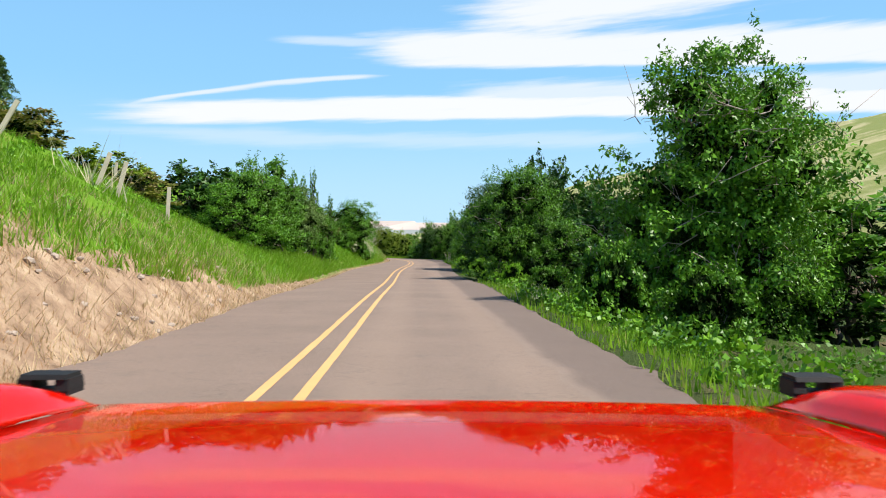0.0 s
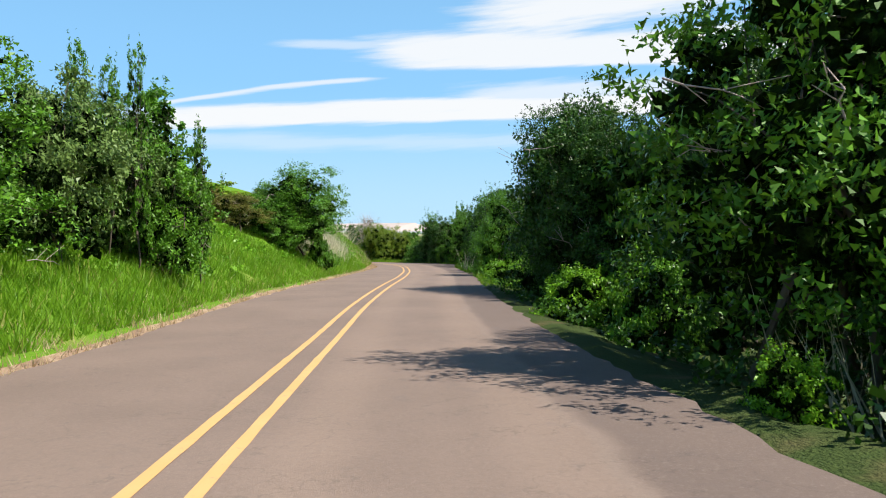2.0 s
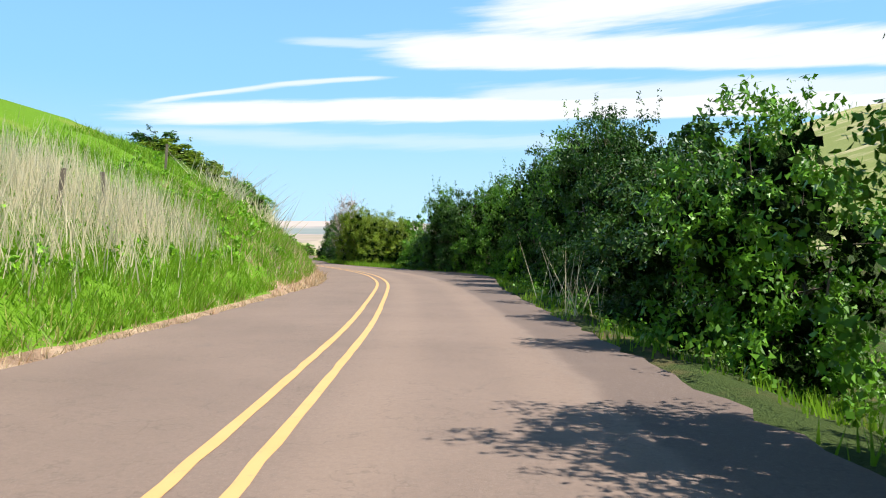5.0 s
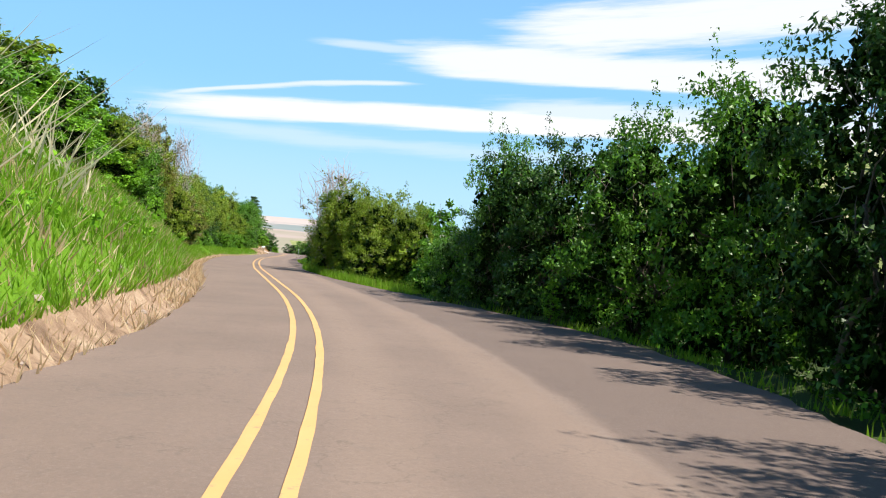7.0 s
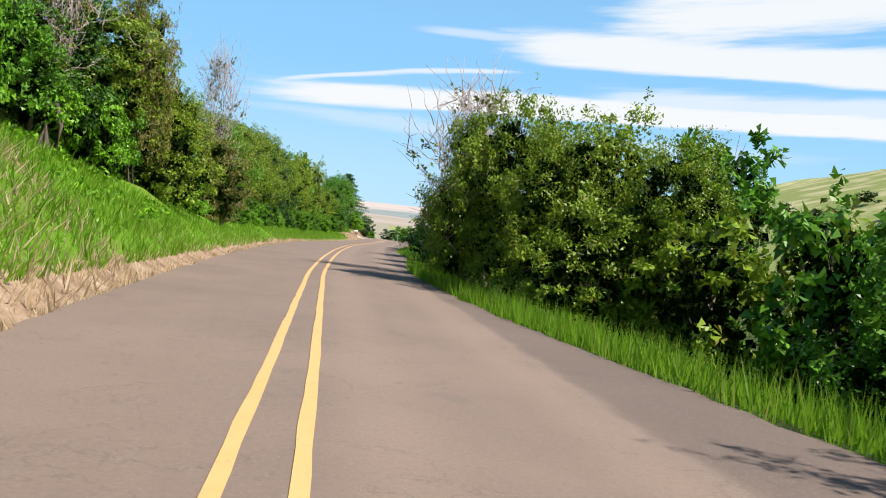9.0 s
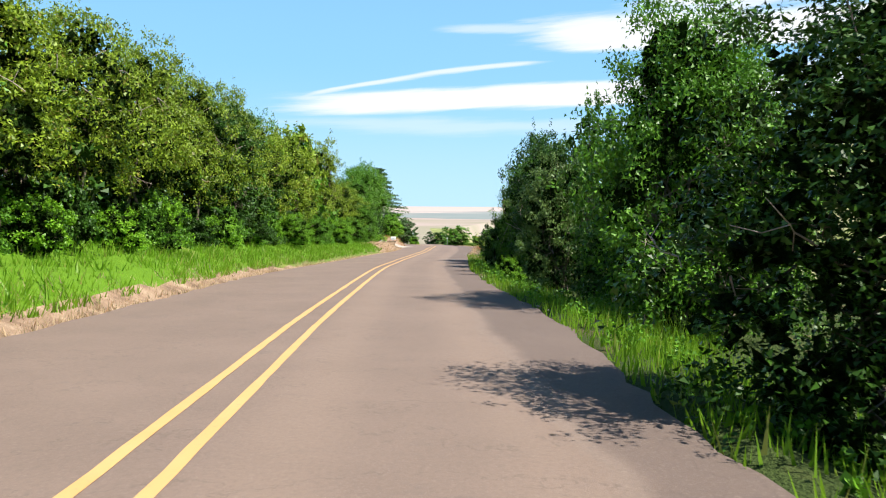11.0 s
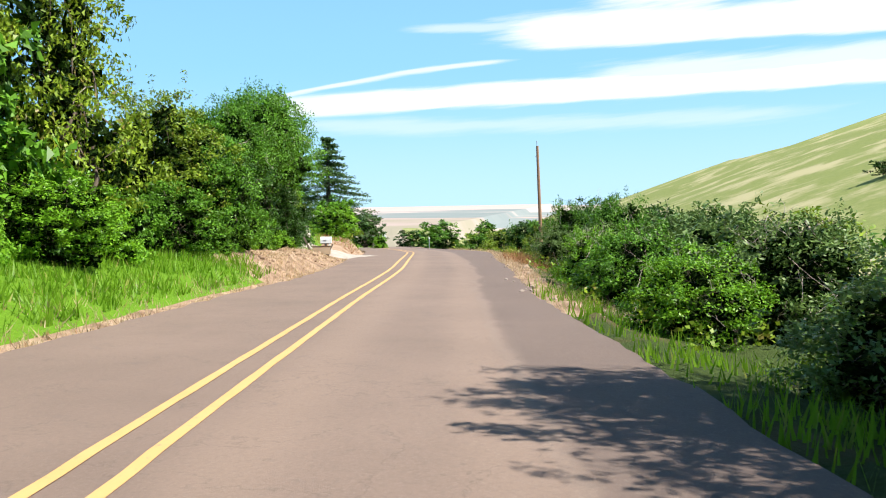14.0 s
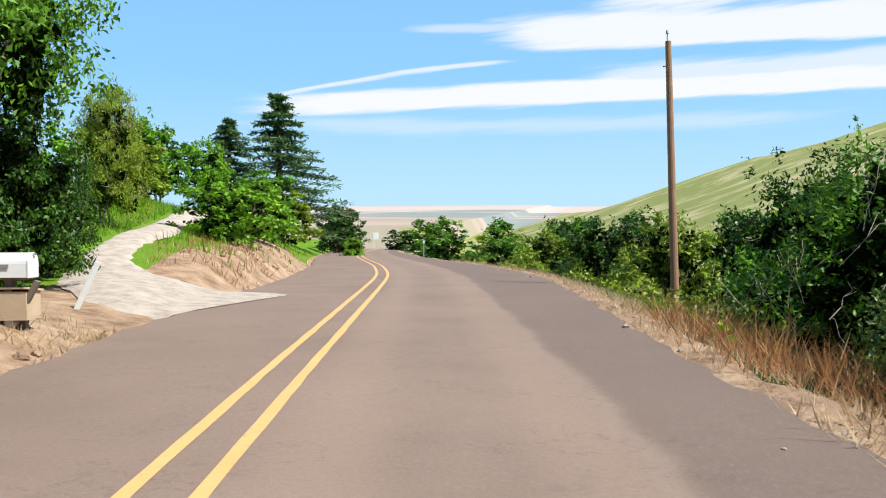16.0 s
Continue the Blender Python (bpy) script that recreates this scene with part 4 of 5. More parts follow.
for x, y, r in ((-14.2, 125.5, 1.2), (-15.0, 128.6, 1.3), (-15.9, 131.8, 1.3), (-17.0, 135.2, 1.4), (-18.2, 138.6, 1.4)):
    put("shrub", x, y, float(ground_height(y, x - at("line", y))) + 1.1, r, "bright")
for i, y in enumerate((235.2, 237.4, 239.6, 241.8)):
    d = float(at("left", y)) + 2.7
    put("bush", float(spot(y, -d)[0]), y, float(ground_height(y, -d)) + (1.5, 1.2, 1.6, 1.1)[i], 1.2, ("green", "bright")[i % 2])
put("shrub", -15.8, 203.0, 4.8, 2.2, "deep")
put("shrub", -14.6, 208.0, 5.0, 2.3, "deep")
put("overhang", -40.6, 243.8, 7.6, 2.9, "green")
put("overhang", -41.2, 249.0, 9.0, 3.1, "green")
put("overhang", -42.4, 254.0, 10.2, 3.1, "green")
# dark-leaved fill that paints the shaded hollow under the overhanging crowns
for x, y, top, r in ((-42.0, 245.6, 5.2, 1.8), (-42.7, 248.8, 5.4, 1.9), (-43.5, 252.0, 5.6, 1.9), (-44.0, 255.4, 5.4, 1.8), (-41.2, 242.6, 4.6, 1.6), (-42.6, 257.0, 3.6, 1.2), (-41.2, 251.6, 4.6, 1.4), (-41.8, 255.2, 4.6, 1.3)):
    put("shrub", x, y, top, r, "deep")
put("deadtop", -45.6, 264.6, 7.0, 1.3, "olive")
put("shrub", -45.9, 252.4, 6.0, 2.4, "deep")
put("shrub", -43.5, 268.4, 3.7, 1.6, "bright")
put("shrub", -44.6, 273.6, 4.5, 1.8, "bright")
put("shrub", -46.6, 281.0, 5.2, 2.0, "green")
put("shrub", -53.8, 276.0, 7.4, 2.2, "bright")
put("shrub", -55.4, 284.0, 7.2, 2.4, "olive")
put("shrub", -47.0, 258.5, 4.6, 1.8, "deep")
put("shrub", -48.6, 262.0, 4.4, 1.7, "deep")
put("shrub", -50.8, 268.0, 5.2, 1.7, "green")
put("tree", -60.5, 292.0, 10.5, 3.0, "bright")
put("shrub", -57.6, 287.0, 7.6, 2.0, "olive")
put("tree", -55.8, 293.5, 8.8, 2.2, "bright")
put("tree", -63.0, 300.0, 11.0, 3.6, "green")
put("conifer", -54.4, 304.0, 13.2, 6.6, "needle")
put("conifer", -59.4, 306.0, 11.6, 5.2, "needle")
put("shrub", -51.0, 296.0, 5.6, 2.4, "olive")
put("shrub", -53.4, 318.0, 5.2, 2.4, "deep")
put("shrub", -55.5, 326.0, 5.0, 2.6, "deep")
put("bush", -48.5, 305.0, 1.6, 1.3, "bright")
for group in BASES.values():
    for ob in group:
        for o in (ob, *ob.children_recursive):
            bpy.data.objects.remove(o)


# ---- grasses ----
def blades(name, seed, count, y0, y1, d0, d1, side, high, wide, mat, label, category, clump=0.25, power=1.0, lean=0.35, start=None):
    """A stand of grass along one edge of the road: separate bent blades in tufts, d metres from the asphalt's edge."""
    rng = np.random.default_rng(seed)
    tufts = max(1, count // 14)
    ty = rng.uniform(y0, y1, tufts)
    td = d0 + (d1 - d0) * rng.uniform(0, 1, tufts) ** power
    th = rng.uniform(0.55, 1.25, tufts)
    k = rng.integers(0, tufts, count)
    y = ty[k] + rng.normal(0, clump, count)
    d = np.clip(td[k] + rng.normal(0, clump, count), 0.02, None)
    if start is not None:
        d = d + np.interp(y, start[:, 0], start[:, 1])
    off = (-at("left", y) - d) if side < 0 else (at("right", y) + d)
    x, yy = spot(y, off)
    track = np.interp(yy, [253.0, 256.8, 257.8, 259.2, 260.9, 263.6, 267.5, 274.1, 278.5, 283.0], [-38.0, -40.2, -41.5, -42.5, -43.1, -43.9, -45.2, -47.6, -49.2, -51.0])
    keep = (side > 0) | (yy < 252.8) | (np.abs(x - track) > np.interp(yy, [253, 257, 259, 262], [3.4, 2.2, 1.1, 0.75])) & ((yy > 260.5) | (x < -41.0))
    y, off, x, yy, k, count = y[keep], off[keep], x[keep], yy[keep], k[keep], int(keep.sum())
    z = ground_height(y, off) - 0.03
    h = high * th[k] * rng.uniform(0.6, 1.25, count)
    a = rng.uniform(0, 2 * np.pi, count)
    b = rng.uniform(0, 2 * np.pi, count)
    ln = h * lean * rng.uniform(0.2, 1.5, count)
    w = wide * rng.uniform(0.6, 1.3, count)
    P = np.stack([x, yy, z], 1)
    side_v = np.stack([np.cos(a), np.sin(a), 0 * a], 1) * w[:, None]
    bend = np.stack([np.cos(b) * ln, np.sin(b) * ln, h], 1)
    V = np.stack([P - side_v * 1.2, P + side_v * 1.2, P + bend], 1).reshape(-1, 3)
    return tagged(quads_object(name, V, mat, None, 3), label, category, kind="stuff")


GREEN = np.array([(-10, 2.1), (8, 1.8), (12, 1.4), (14, 1.2), (19, 0.9), (26, 0.65), (35, 0.55), (60, 0.5), (95, 0.35), (105, 0.5), (120, 0.62), (140, 0.58), (152, 0.5), (180, 0.45), (195, 0.5), (240, 0.55)])
blades("grass", 101, 105000, -4, 236, 0.0, 9.0, -1, 0.30, 0.018, GRASS, "tall green grass on the sloping bank", "grass", 0.22, 1.2, 0.55, GREEN)
blades("grass", 102, 42000, -4, 100, 0.0, 4.0, -1, 0.30, 0.017, GRASS, "lush green grass beside the asphalt", "grass", 0.2, 1.0, 0.6, GREEN)
blades("grass", 103, 34000, 100, 160, 0.0, 7.5, -1, 0.36, 0.018, GRASS, "lush green grass on the steep bank", "grass", 0.22, 1.0, 0.6, GREEN)
blades("grass", 121, 12000, 190, 235, 0.0, 5.0, -1, 0.30, 0.015, GRASS, "tall green grass below the hedge", "grass", 0.22, 1.0, 0.5, GREEN)
blades("grass", 122, 24000, 36, 100, 0.0, 4.0, -1, 0.34, 0.015, GRASS, "thick green grass on the bank's foot", "grass", 0.2, 1.0, 0.6, GREEN)
blades("grass", 123, 7000, 262, 300, 7.0, 18.0, -1, 0.4, 0.02, GRASS, "green grass on the slope above the drive", "grass", 0.3)
blades("dry_grass", 104, 22000, -4, 240, 0.05, 1.0, -1, 0.16, 0.009, GRASS_DRY, "short straw-coloured grass on the dirt edge", "dry grass", 0.22, 1.3, 0.7)
blades("dry_grass", 105, 9000, -4, 30, 0.4, 3.6, -1, 0.26, 0.010, GRASS_DRY, "tangled straw-coloured grass on the bank", "dry grass", 0.3, 1.1, 0.8)
blades("dry_grass", 106, 9000, 100, 150, 0.2, 5.0, -1, 0.34, 0.016, GRASS_DRY, "straw-coloured grass on the steep bank", "dry grass", 0.3, 1.2, 0.8)
blades("dry_grass", 107, 3000, 236, 252, 0.1, 2.6, -1, 0.13, 0.012, GRASS_DRY, "thin dry grass on bare soil", "dry grass", 0.25, 1.0, 0.9)
blades("grass", 108, 5000, -4, 37, 0.15, 3.2, 1, 0.24, 0.014, GRASS, "green grass along the ditch edge", "grass", 0.25, 1.2)
blades("grass", 126, 18000, 66, 232, 0.15, 3.2, 1, 0.24, 0.014, GRASS, "green grass along the ditch edge", "grass", 0.25, 1.2)
blades("grass", 130, 2400, 174, 188, 0.2, 2.6, 1, 0.34, 0.009, GRASS, "tall grass at the road edge below the trees", "grass", 0.3)
blades("grass", 109, 10000, 139, 166, 0.15, 1.5, 1, 0.45, 0.011, GRASS, "tall bright green grass at the bushes' foot", "grass", 0.3)
blades("grass", 110, 2600, 181.5, 186, 1.8, 3.2, 1, 0.55, 0.007, GRASS, "tall seeding grass beside the asphalt", "grass", 0.3)
blades("dry_grass", 111, 11000, 226, 290, 0.1, 2.6, 1, 0.22, 0.008, GRASS_DRY, "rust and straw coloured dry weeds on the shoulder", "dry grass", 0.25, 1.0, 0.9)
blades("dry_grass", 112, 6500, 80, 100, 1.6, 6.0, -1, 1.25, 0.012, STALK, "tall pale dry grass stalks on the bank", "dry grass", 0.35, 0.9, 0.3)
blades("dry_stalks", 113, 420, 110, 126, 2.2, 5.0, -1, 1.5, 0.024, STALK, "long pale dry stalks leaning from the slope", "dry stalks", 0.35, 1.0, 1.0)
blades("dry_stalks", 114, 44, 19.8, 23.2, 3.4, 4.6, -1, 1.1, 0.02, STALK, "pale dry stalks leaning on the slope", "dry stalks", 0.3, 1.0, 0.7)
blades("dry_stalks", 124, 130, 213, 236, 2.4, 6.5, 1, 1.6, 0.013, STALK, "bare pale stems among the ditch shrubs", "dry stalks", 0.3, 1.0, 0.35)
blades("dry_grass", 117, 3000, 22, 34, 1.2, 6.0, 1, 0.5, 0.008, STALK, "pale dry grass on the ditch slope", "dry grass", 0.35, 1.0, 0.7)
blades("dry_stalks", 118, 50, 40.2, 42.6, 2.2, 3.1, 1, 1.4, 0.014, STALK, "bare pale weed stalks beside the ditch", "dry stalks", 0.3, 1.0, 0.4)
blades("dry_stalks", 119, 60, 92, 100, 0.8, 2.2, 1, 1.3, 0.014, STALK, "bare pale weed stalks beside the shrubs", "dry stalks", 0.3, 1.0, 0.4)
blades("dry_weeds", 120, 2200, 245, 256, 0.9, 2.4, 1, 0.55, 0.010, RUSTY, "rust-brown dead weeds on the road shoulder", "dry weeds", 0.3, 1.0, 0.8)
blades("grass", 115, 2000, 262, 300, 1.0, 8.0, -1, 0.4, 0.022, GRASS, "green grass beside the gravel drive", "grass", 0.3)
blades("grass", 127, 9000, 254, 282, 3.4, 11.0, -1, 0.34, 0.016, GRASS, "green grass on the slope beside the gravel drive", "grass", 0.3)
blades("grass", 128, 420, 250.9, 252.7, 1.5, 2.6, -1, 0.42, 0.013, GRASS, "fresh grass tuft by the marker stake", "grass", 0.2)
blades("dry_weeds", 129, 900, 259.5, 268, 0.5, 3.0, -1, 0.24, 0.010, RUSTY, "orange dry weeds on the mound beside the drive", "dry weeds", 0.25, 1.0, 0.8)
blades("dry_grass", 116, 1500, 260, 296, 0.3, 6.0, -1, 0.2, 0.012, GRASS_DRY, "dry grass on the mound beside the drive", "dry grass", 0.3)


def undergrowth(seed, count, y0, y1, d0, d1, side, high, size, leaf, label):
    """Low leafy weeds that cannot be told apart, one joined stand."""
    rng = np.random.default_rng(seed)
    n = count // 45
    y, d = rng.uniform(y0, y1, n), rng.uniform(d0, d1, n)
    off = (-at("left", y) - d) if side < 0 else (at("right", y) + d)
    x, yy = spot(y, off)
    h = high * rng.uniform(0.3, 1.2, n)
    C = np.stack([x, yy, ground_height(y, off) + h * 0.5], 1)
    V = leaf_cloud(rng, C, h * 0.33, int(count * 0.7), size, 0.5, 0.7, 4)
    return tagged(quads_object("undergrowth", V, LEAF[leaf], None, 4), label, "undergrowth", kind="stuff")


undergrowth(201, 9000, -4, 38, 0.35, 6.0, 1, 0.75, 0.10, "green", "leafy green weeds below the roadside trees")
undergrowth(209, 14000, 64, 118, 0.35, 6.0, 1, 0.75, 0.10, "green", "leafy green weeds below the roadside trees")
# weeds in the darkened leaf colour stand in for shade on the ground here
undergrowth(210, 9000, 37, 65, 0.5, 5.5, 1, 0.5, 0.10, "deep", "weeds under the trees, shade painted in dark green")
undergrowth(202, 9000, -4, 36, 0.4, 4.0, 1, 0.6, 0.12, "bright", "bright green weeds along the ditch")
undergrowth(203, 18000, 112, 216, 1.6, 6.5, 1, 0.6, 0.085, "deep", "weeds below shrubs, shade painted in dark green")
undergrowth(204, 12000, 214, 285, 0.9, 6.0, 1, 0.8, 0.12, "olive", "olive green weeds on the ditch slope")
undergrowth(205, 24000, 60, 160, 1.2, 7.5, -1, 0.5, 0.13, "bright", "leafy bright green weeds in the grass")
undergrowth(207, 16000, -4, 62, 2.0, 8.0, -1, 0.35, 0.09, "bright", "leafy green weeds among the bank grass")
undergrowth(208, 10000, 166, 216, 0.3, 1.9, 1, 0.35, 0.08, "green", "low green weeds along the road edge")
undergrowth(206, 12000, 160, 250, 3.0, 8.0, -1, 0.9, 0.14, "green", "leafy weeds at the hedge foot")


# ---- loose stones ----
def stone(seed, r, mat=ROCK):
    rng = np.random.default_rng(seed)
    bm = bmesh.new()
    bmesh.ops.create_icosphere(bm, subdivisions=1, radius=r)
    for v in bm.verts:
        v.co *= rng.uniform(0.7, 1.25)
        v.co.z *= 0.6
    me = bpy.data.meshes.new("stone")
    bm.to_mesh(me)
    bm.free()
    me.materials.append(mat)
    return me


STONES = [stone(300 + i, 0.09) for i in range(4)]
CLODS = [stone(310 + i, 0.11, DIRT) for i in range(4)]


def scatter_stones(count, y0, y1, d0, d1, side, lo, hi, label, group, shapes=STONES, name="stone"):
    for i in range(count):
        y, d = place_rng.uniform(y0, y1), place_rng.uniform(d0, d1)
        off = float(-at("left", y) - d if side < 0 else at("right", y) + d)
        x, yy = spot(y, off)
        ob = new(name, shapes[i % 4])
        k = place_rng.uniform(lo, hi)
        z = float(ground_height(y, off)) if d > 0 else float(at("rise", y)) - 0.006 * abs(off) + 0.04
        ob.matrix_world = Matrix.Translation((float(x), float(yy), z + 0.015 * k)) @ Matrix.Rotation(place_rng.uniform(0, 6.28), 4, "Z") @ Matrix.Scale(k, 4)
        tagged(ob, label, name.replace("_", " "), group)


scatter_stones(80, 2, 24, 0.2, 1.8, -1, 0.35, 1.2, "brown stone fallen from the dirt bank", "bank stones")
scatter_stones(26, 100, 140, 0.1, 1.2, -1, 0.4, 1.1, "pale stone at the foot of the bank", "bank stones")
scatter_stones(60, 226, 285, -0.5, 1.4, 1, 0.25, 0.9, "pale stone lying on the road shoulder", "shoulder stones")
scatter_stones(70, 236, 250, 0.25, 1.9, -1, 0.25, 0.95, "tan clod of dry soil on the bank", "bank clods", CLODS, "soil_clod")
scatter_stones(30, 262, 279, 0.2, 1.6, -1, 0.25, 0.9, "tan clod of dry soil on the cut bank", "bank clods", CLODS, "soil_clod")
scatter_stones(14, 180, 215, -0.2, 0.6, 1, 0.25, 0.6, "pale stone lying on the road shoulder", "shoulder stones")


# ---- made things ----
def part(name, bm, mat, parent, label="", bevel=0.0):
    """One mesh under a thing or a part."""
    if bevel:
        bmesh.ops.bevel(bm, geom=list(bm.edges), offset=bevel, segments=2, affect="EDGES", profile=0.6)
    me = bpy.data.meshes.new(name)
    bm.to_mesh(me)
    bm.free()
    me.materials.append(mat)
    ob = new(name, me)
    ob.parent = parent
    return tagged(ob, label)


def box(sx, sy, sz, at_=(0, 0, 0), rot=None, taper=1.0):
    bm = bmesh.new()
    bmesh.ops.create_cube(bm, size=1.0)
    for v in bm.verts:
        k = taper if v.co.z > 0 else 1.0
        v.co = Vector((v.co.x * sx * k, v.co.y * sy * k, v.co.z * sz))
    m = Matrix.Translation(at_) @ (rot or Matrix())
    bmesh.ops.transform(bm, matrix=m, verts=bm.verts)
    return bm


def rod(r0, r1, h, at_=(0, 0, 0), rot=None, sides=12, cuts=1, wobble=0.0, seed=0):
    rng = np.random.default_rng(seed)
    V, F = [], []
    pts = [(rng.normal(0, wobble) if 0 < i < cuts else 0, rng.normal(0, wobble) if 0 < i < cuts else 0, h * i / cuts) for i in range(cuts + 1)]
    tube(V, F, pts, np.linspace(r0, r1, cuts + 1), sides)
    me = bpy.data.meshes.new("rod")
    me.from_pydata(V, [], F)
    bm = bmesh.new()
    bm.from_mesh(me)
    bpy.data.meshes.remove(me)
    bmesh.ops.transform(bm, matrix=Matrix.Translation(at_) @ (rot or Matrix()), verts=bm.verts)
    return bm


def ground_at(x, y):
    return float(ground_height(y, x - float(at("line", y))))


def thing(name, x, y, z, turn, label, category, group=""):
    ob = new(name)
    ob.matrix_world = pose(x, y, z, 0, 0, turn)
    return tagged(ob, label, category, group)


def utility_pole(x, y):
    z = ground_at(x, y)
    t = thing("utility_pole", x, y, z, 0, "weathered brown wooden utility pole without wires", "utility pole")
    part("pole", rod(0.125, 0.082, 7.35 - z, (0, 0, -0.3), Matrix.Rotation(radians(-1.6), 4, "Y"), 14, 10, 0.0, 4), POLE_WOOD, t)
    part("top_pin", rod(0.018, 0.018, 0.28, (-0.24, 0, 7.0 - z)), GALV, t, "short metal pin")
    part("insulator", rod(0.05, 0.03, 0.10, (-0.24, 0, 7.26 - z), None, 12, 2), GALV, t, "small grey insulator")
    part("bolt", rod(0.015, 0.015, 0.22, (-0.36, 0, 6.35 - z), Matrix.Rotation(radians(90), 4, "Y")), GALV, t, "side bolt")


def mailbox(x, y):
    z = ground_at(x, y)
    t = thing("mailbox", x, y, z, 12, "white metal mailbox with a round top on a wooden post", "mailbox")
    low, w, l = 1.1 - z, 0.14, 0.52
    bm = bmesh.new()
    prof = [(-w, 0), (w, 0), (w, 0.17)] + [(w * math.cos(a), 0.17 + w * math.sin(a)) for a in np.linspace(0, math.pi, 11)[1:]]
    rings = [[bm.verts.new((px, py, pz + low)) for px, pz in prof] for py in (-l / 2, l / 2)]
    n = len(prof)
    for i in range(n):
        bm.faces.new((rings[0][i], rings[0][(i + 1) % n], rings[1][(i + 1) % n], rings[1][i]))
    bm.faces.new(rings[0][::-1])
    bm.faces.new(rings[1])
    bmesh.ops.rotate(bm, verts=bm.verts, cent=(0, 0, 0), matrix=Matrix.Rotation(radians(90), 3, "Z"))
    part("body", bm, WHITE, t)
    bm = bmesh.new()
    ring = [bm.verts.new((l / 2 + 0.012, px * 1.04, pz * 1.03 + low - 0.005)) for px, pz in prof]
    face = bm.faces.new(ring)
    ext = bmesh.ops.extrude_face_region(bm, geom=[face])
    bmesh.ops.translate(bm, verts=[v for v in ext["geom"] if isinstance(v, bmesh.types.BMVert)], vec=(-0.022, 0, 0))
    bmesh.ops.recalc_face_normals(bm, faces=bm.faces)
    d = part("door", bm, WHITE, t)
    part("handle", box(0.02, 0.05, 0.025, (l / 2 + 0.03, 0, low + 0.29)), GALV, d, "small grey pull")
    part("flag", box(0.16, 0.008, 0.05, (-0.05, -w - 0.012, low + 0.14)), GALV, t, "folded grey flag")
    part("shelf", box(0.5, 0.2, 0.03, (0, 0, low - 0.018)), POST_WOOD, t)
    part("post", box(0.10, 0.10, low + 0.35, (-0.02, 0, (low - 0.35) / 2 - 0.02)), POST_WOOD, t, bevel=0.006)
    part("brace", box(0.06, 0.08, 0.7, (0.16, 0, low - 0.36), Matrix.Rotation(radians(28), 4, "Y")), POST_WOOD, t)


def paper_box(x, y):
    z = ground_at(x, y)
    t = thing("wooden_box", x, y, z, 102, "pale plywood parcel box leaning on two posts", "wooden box")
    low = 0.58 - z
    tilt = Matrix.Rotation(radians(-3), 4, "Y")
    part("front_panel", box(0.02, 0.86, 0.34, (0.20, 0, low + 0.17), tilt), BOARD, t, bevel=0.003)
    part("back_panel", box(0.02, 0.86, 0.34, (-0.20, 0, low + 0.17), tilt), BOARD, t)
    for e in (-0.42, 0.42):
        part("side_panel", box(0.37, 0.02, 0.34, (0, e, low + 0.17), tilt), BOARD, t)
    part("bottom_panel", box(0.40, 0.86, 0.02, (0, 0, low - 0.012)), BOARD, t)
    part("lid", box(0.48, 0.92, 0.025, (0, 0, low + 0.362), Matrix.Rotation(radians(6), 4, "Y")), BOARD, t)
    for e, a in ((-0.3, 4), (0.34, -9)):
        part("post", box(0.09, 0.09, low + 0.3, (0, e, (low - 0.3) / 2 - 0.02), Matrix.Rotation(radians(a), 4, "X")), POST_WOOD, t, bevel=0.005)


def stake(x, y, high, mat, tilt, label, name="marker_stake", group="", wide=0.09):
    z = ground_at(x, y)
    t = thing(name, x, y, z, 15, label, "stake" if name == "marker_stake" else "fence post", group)
    part("post", box(wide, 0.03 if name == "marker_stake" else wide, high + 0.3, (0, 0, (high - 0.3) / 2), Matrix.Rotation(radians(tilt), 4, "Y")), mat, t, bevel=0.005)
    return t


def road_sign(x, y, top, size, name, label):
    z = ground_at(x, y)
    t = thing(name, x, y, z, 14, label, "road sign")
    part("post", box(0.07, 0.07, top - z + 0.3, (0, 0.04, (top - z - 0.3) / 2)), GALV, t)
    part("panel", box(size, 0.02, size * 1.25, (0, 0, top - z - size * 0.6)), WHITE, t, "white sign panel", bevel=0.01)


utility_pole(-28.2, 264.2)
mailbox(-38.05, 249.8)
paper_box(-38.3, 249.9)
stake(-38.9, 252.7, 0.8, WHITE, 24, "white painted marker stake leaning beside the drive")
stake(-39.1, 250.3, 0.8, POST_WOOD, -24, "dark wooden plank leaning behind the mailbox")
PALE_POST = plain("bleached_post_wood", (0.52, 0.45, 0.36), 0.9, vary=0.25, bump=0.5)
for x, y, tl in ((-9.0, 20.9, 20), (-8.8, 21.7, 14), (-8.3, 24.2, 3), (-11.2, 20.2, 27), (-12.6, 31.0, 4)):
    stake(x, y, 1.1, PALE_POST, tl, "leaning bleached wooden fence post in grass", "fence_post", "fence posts", 0.11)
for x, y, tl in ((-12.8, 108.0, 3), (-10.2, 96.0, -4), (-9.9, 93.0, 6)):
    stake(x, y, 1.1, POST_WOOD, tl, "weathered wooden fence post on the bank", "fence_post", "fence posts", 0.10)
road_sign(-99.3, 524.6, 3.0, 1.9, "road_sign", "small white road sign far along the road")
road_sign(-41.8, 300.0, 1.3, 0.16, "delineator_post", "white reflector post on the road's edge")


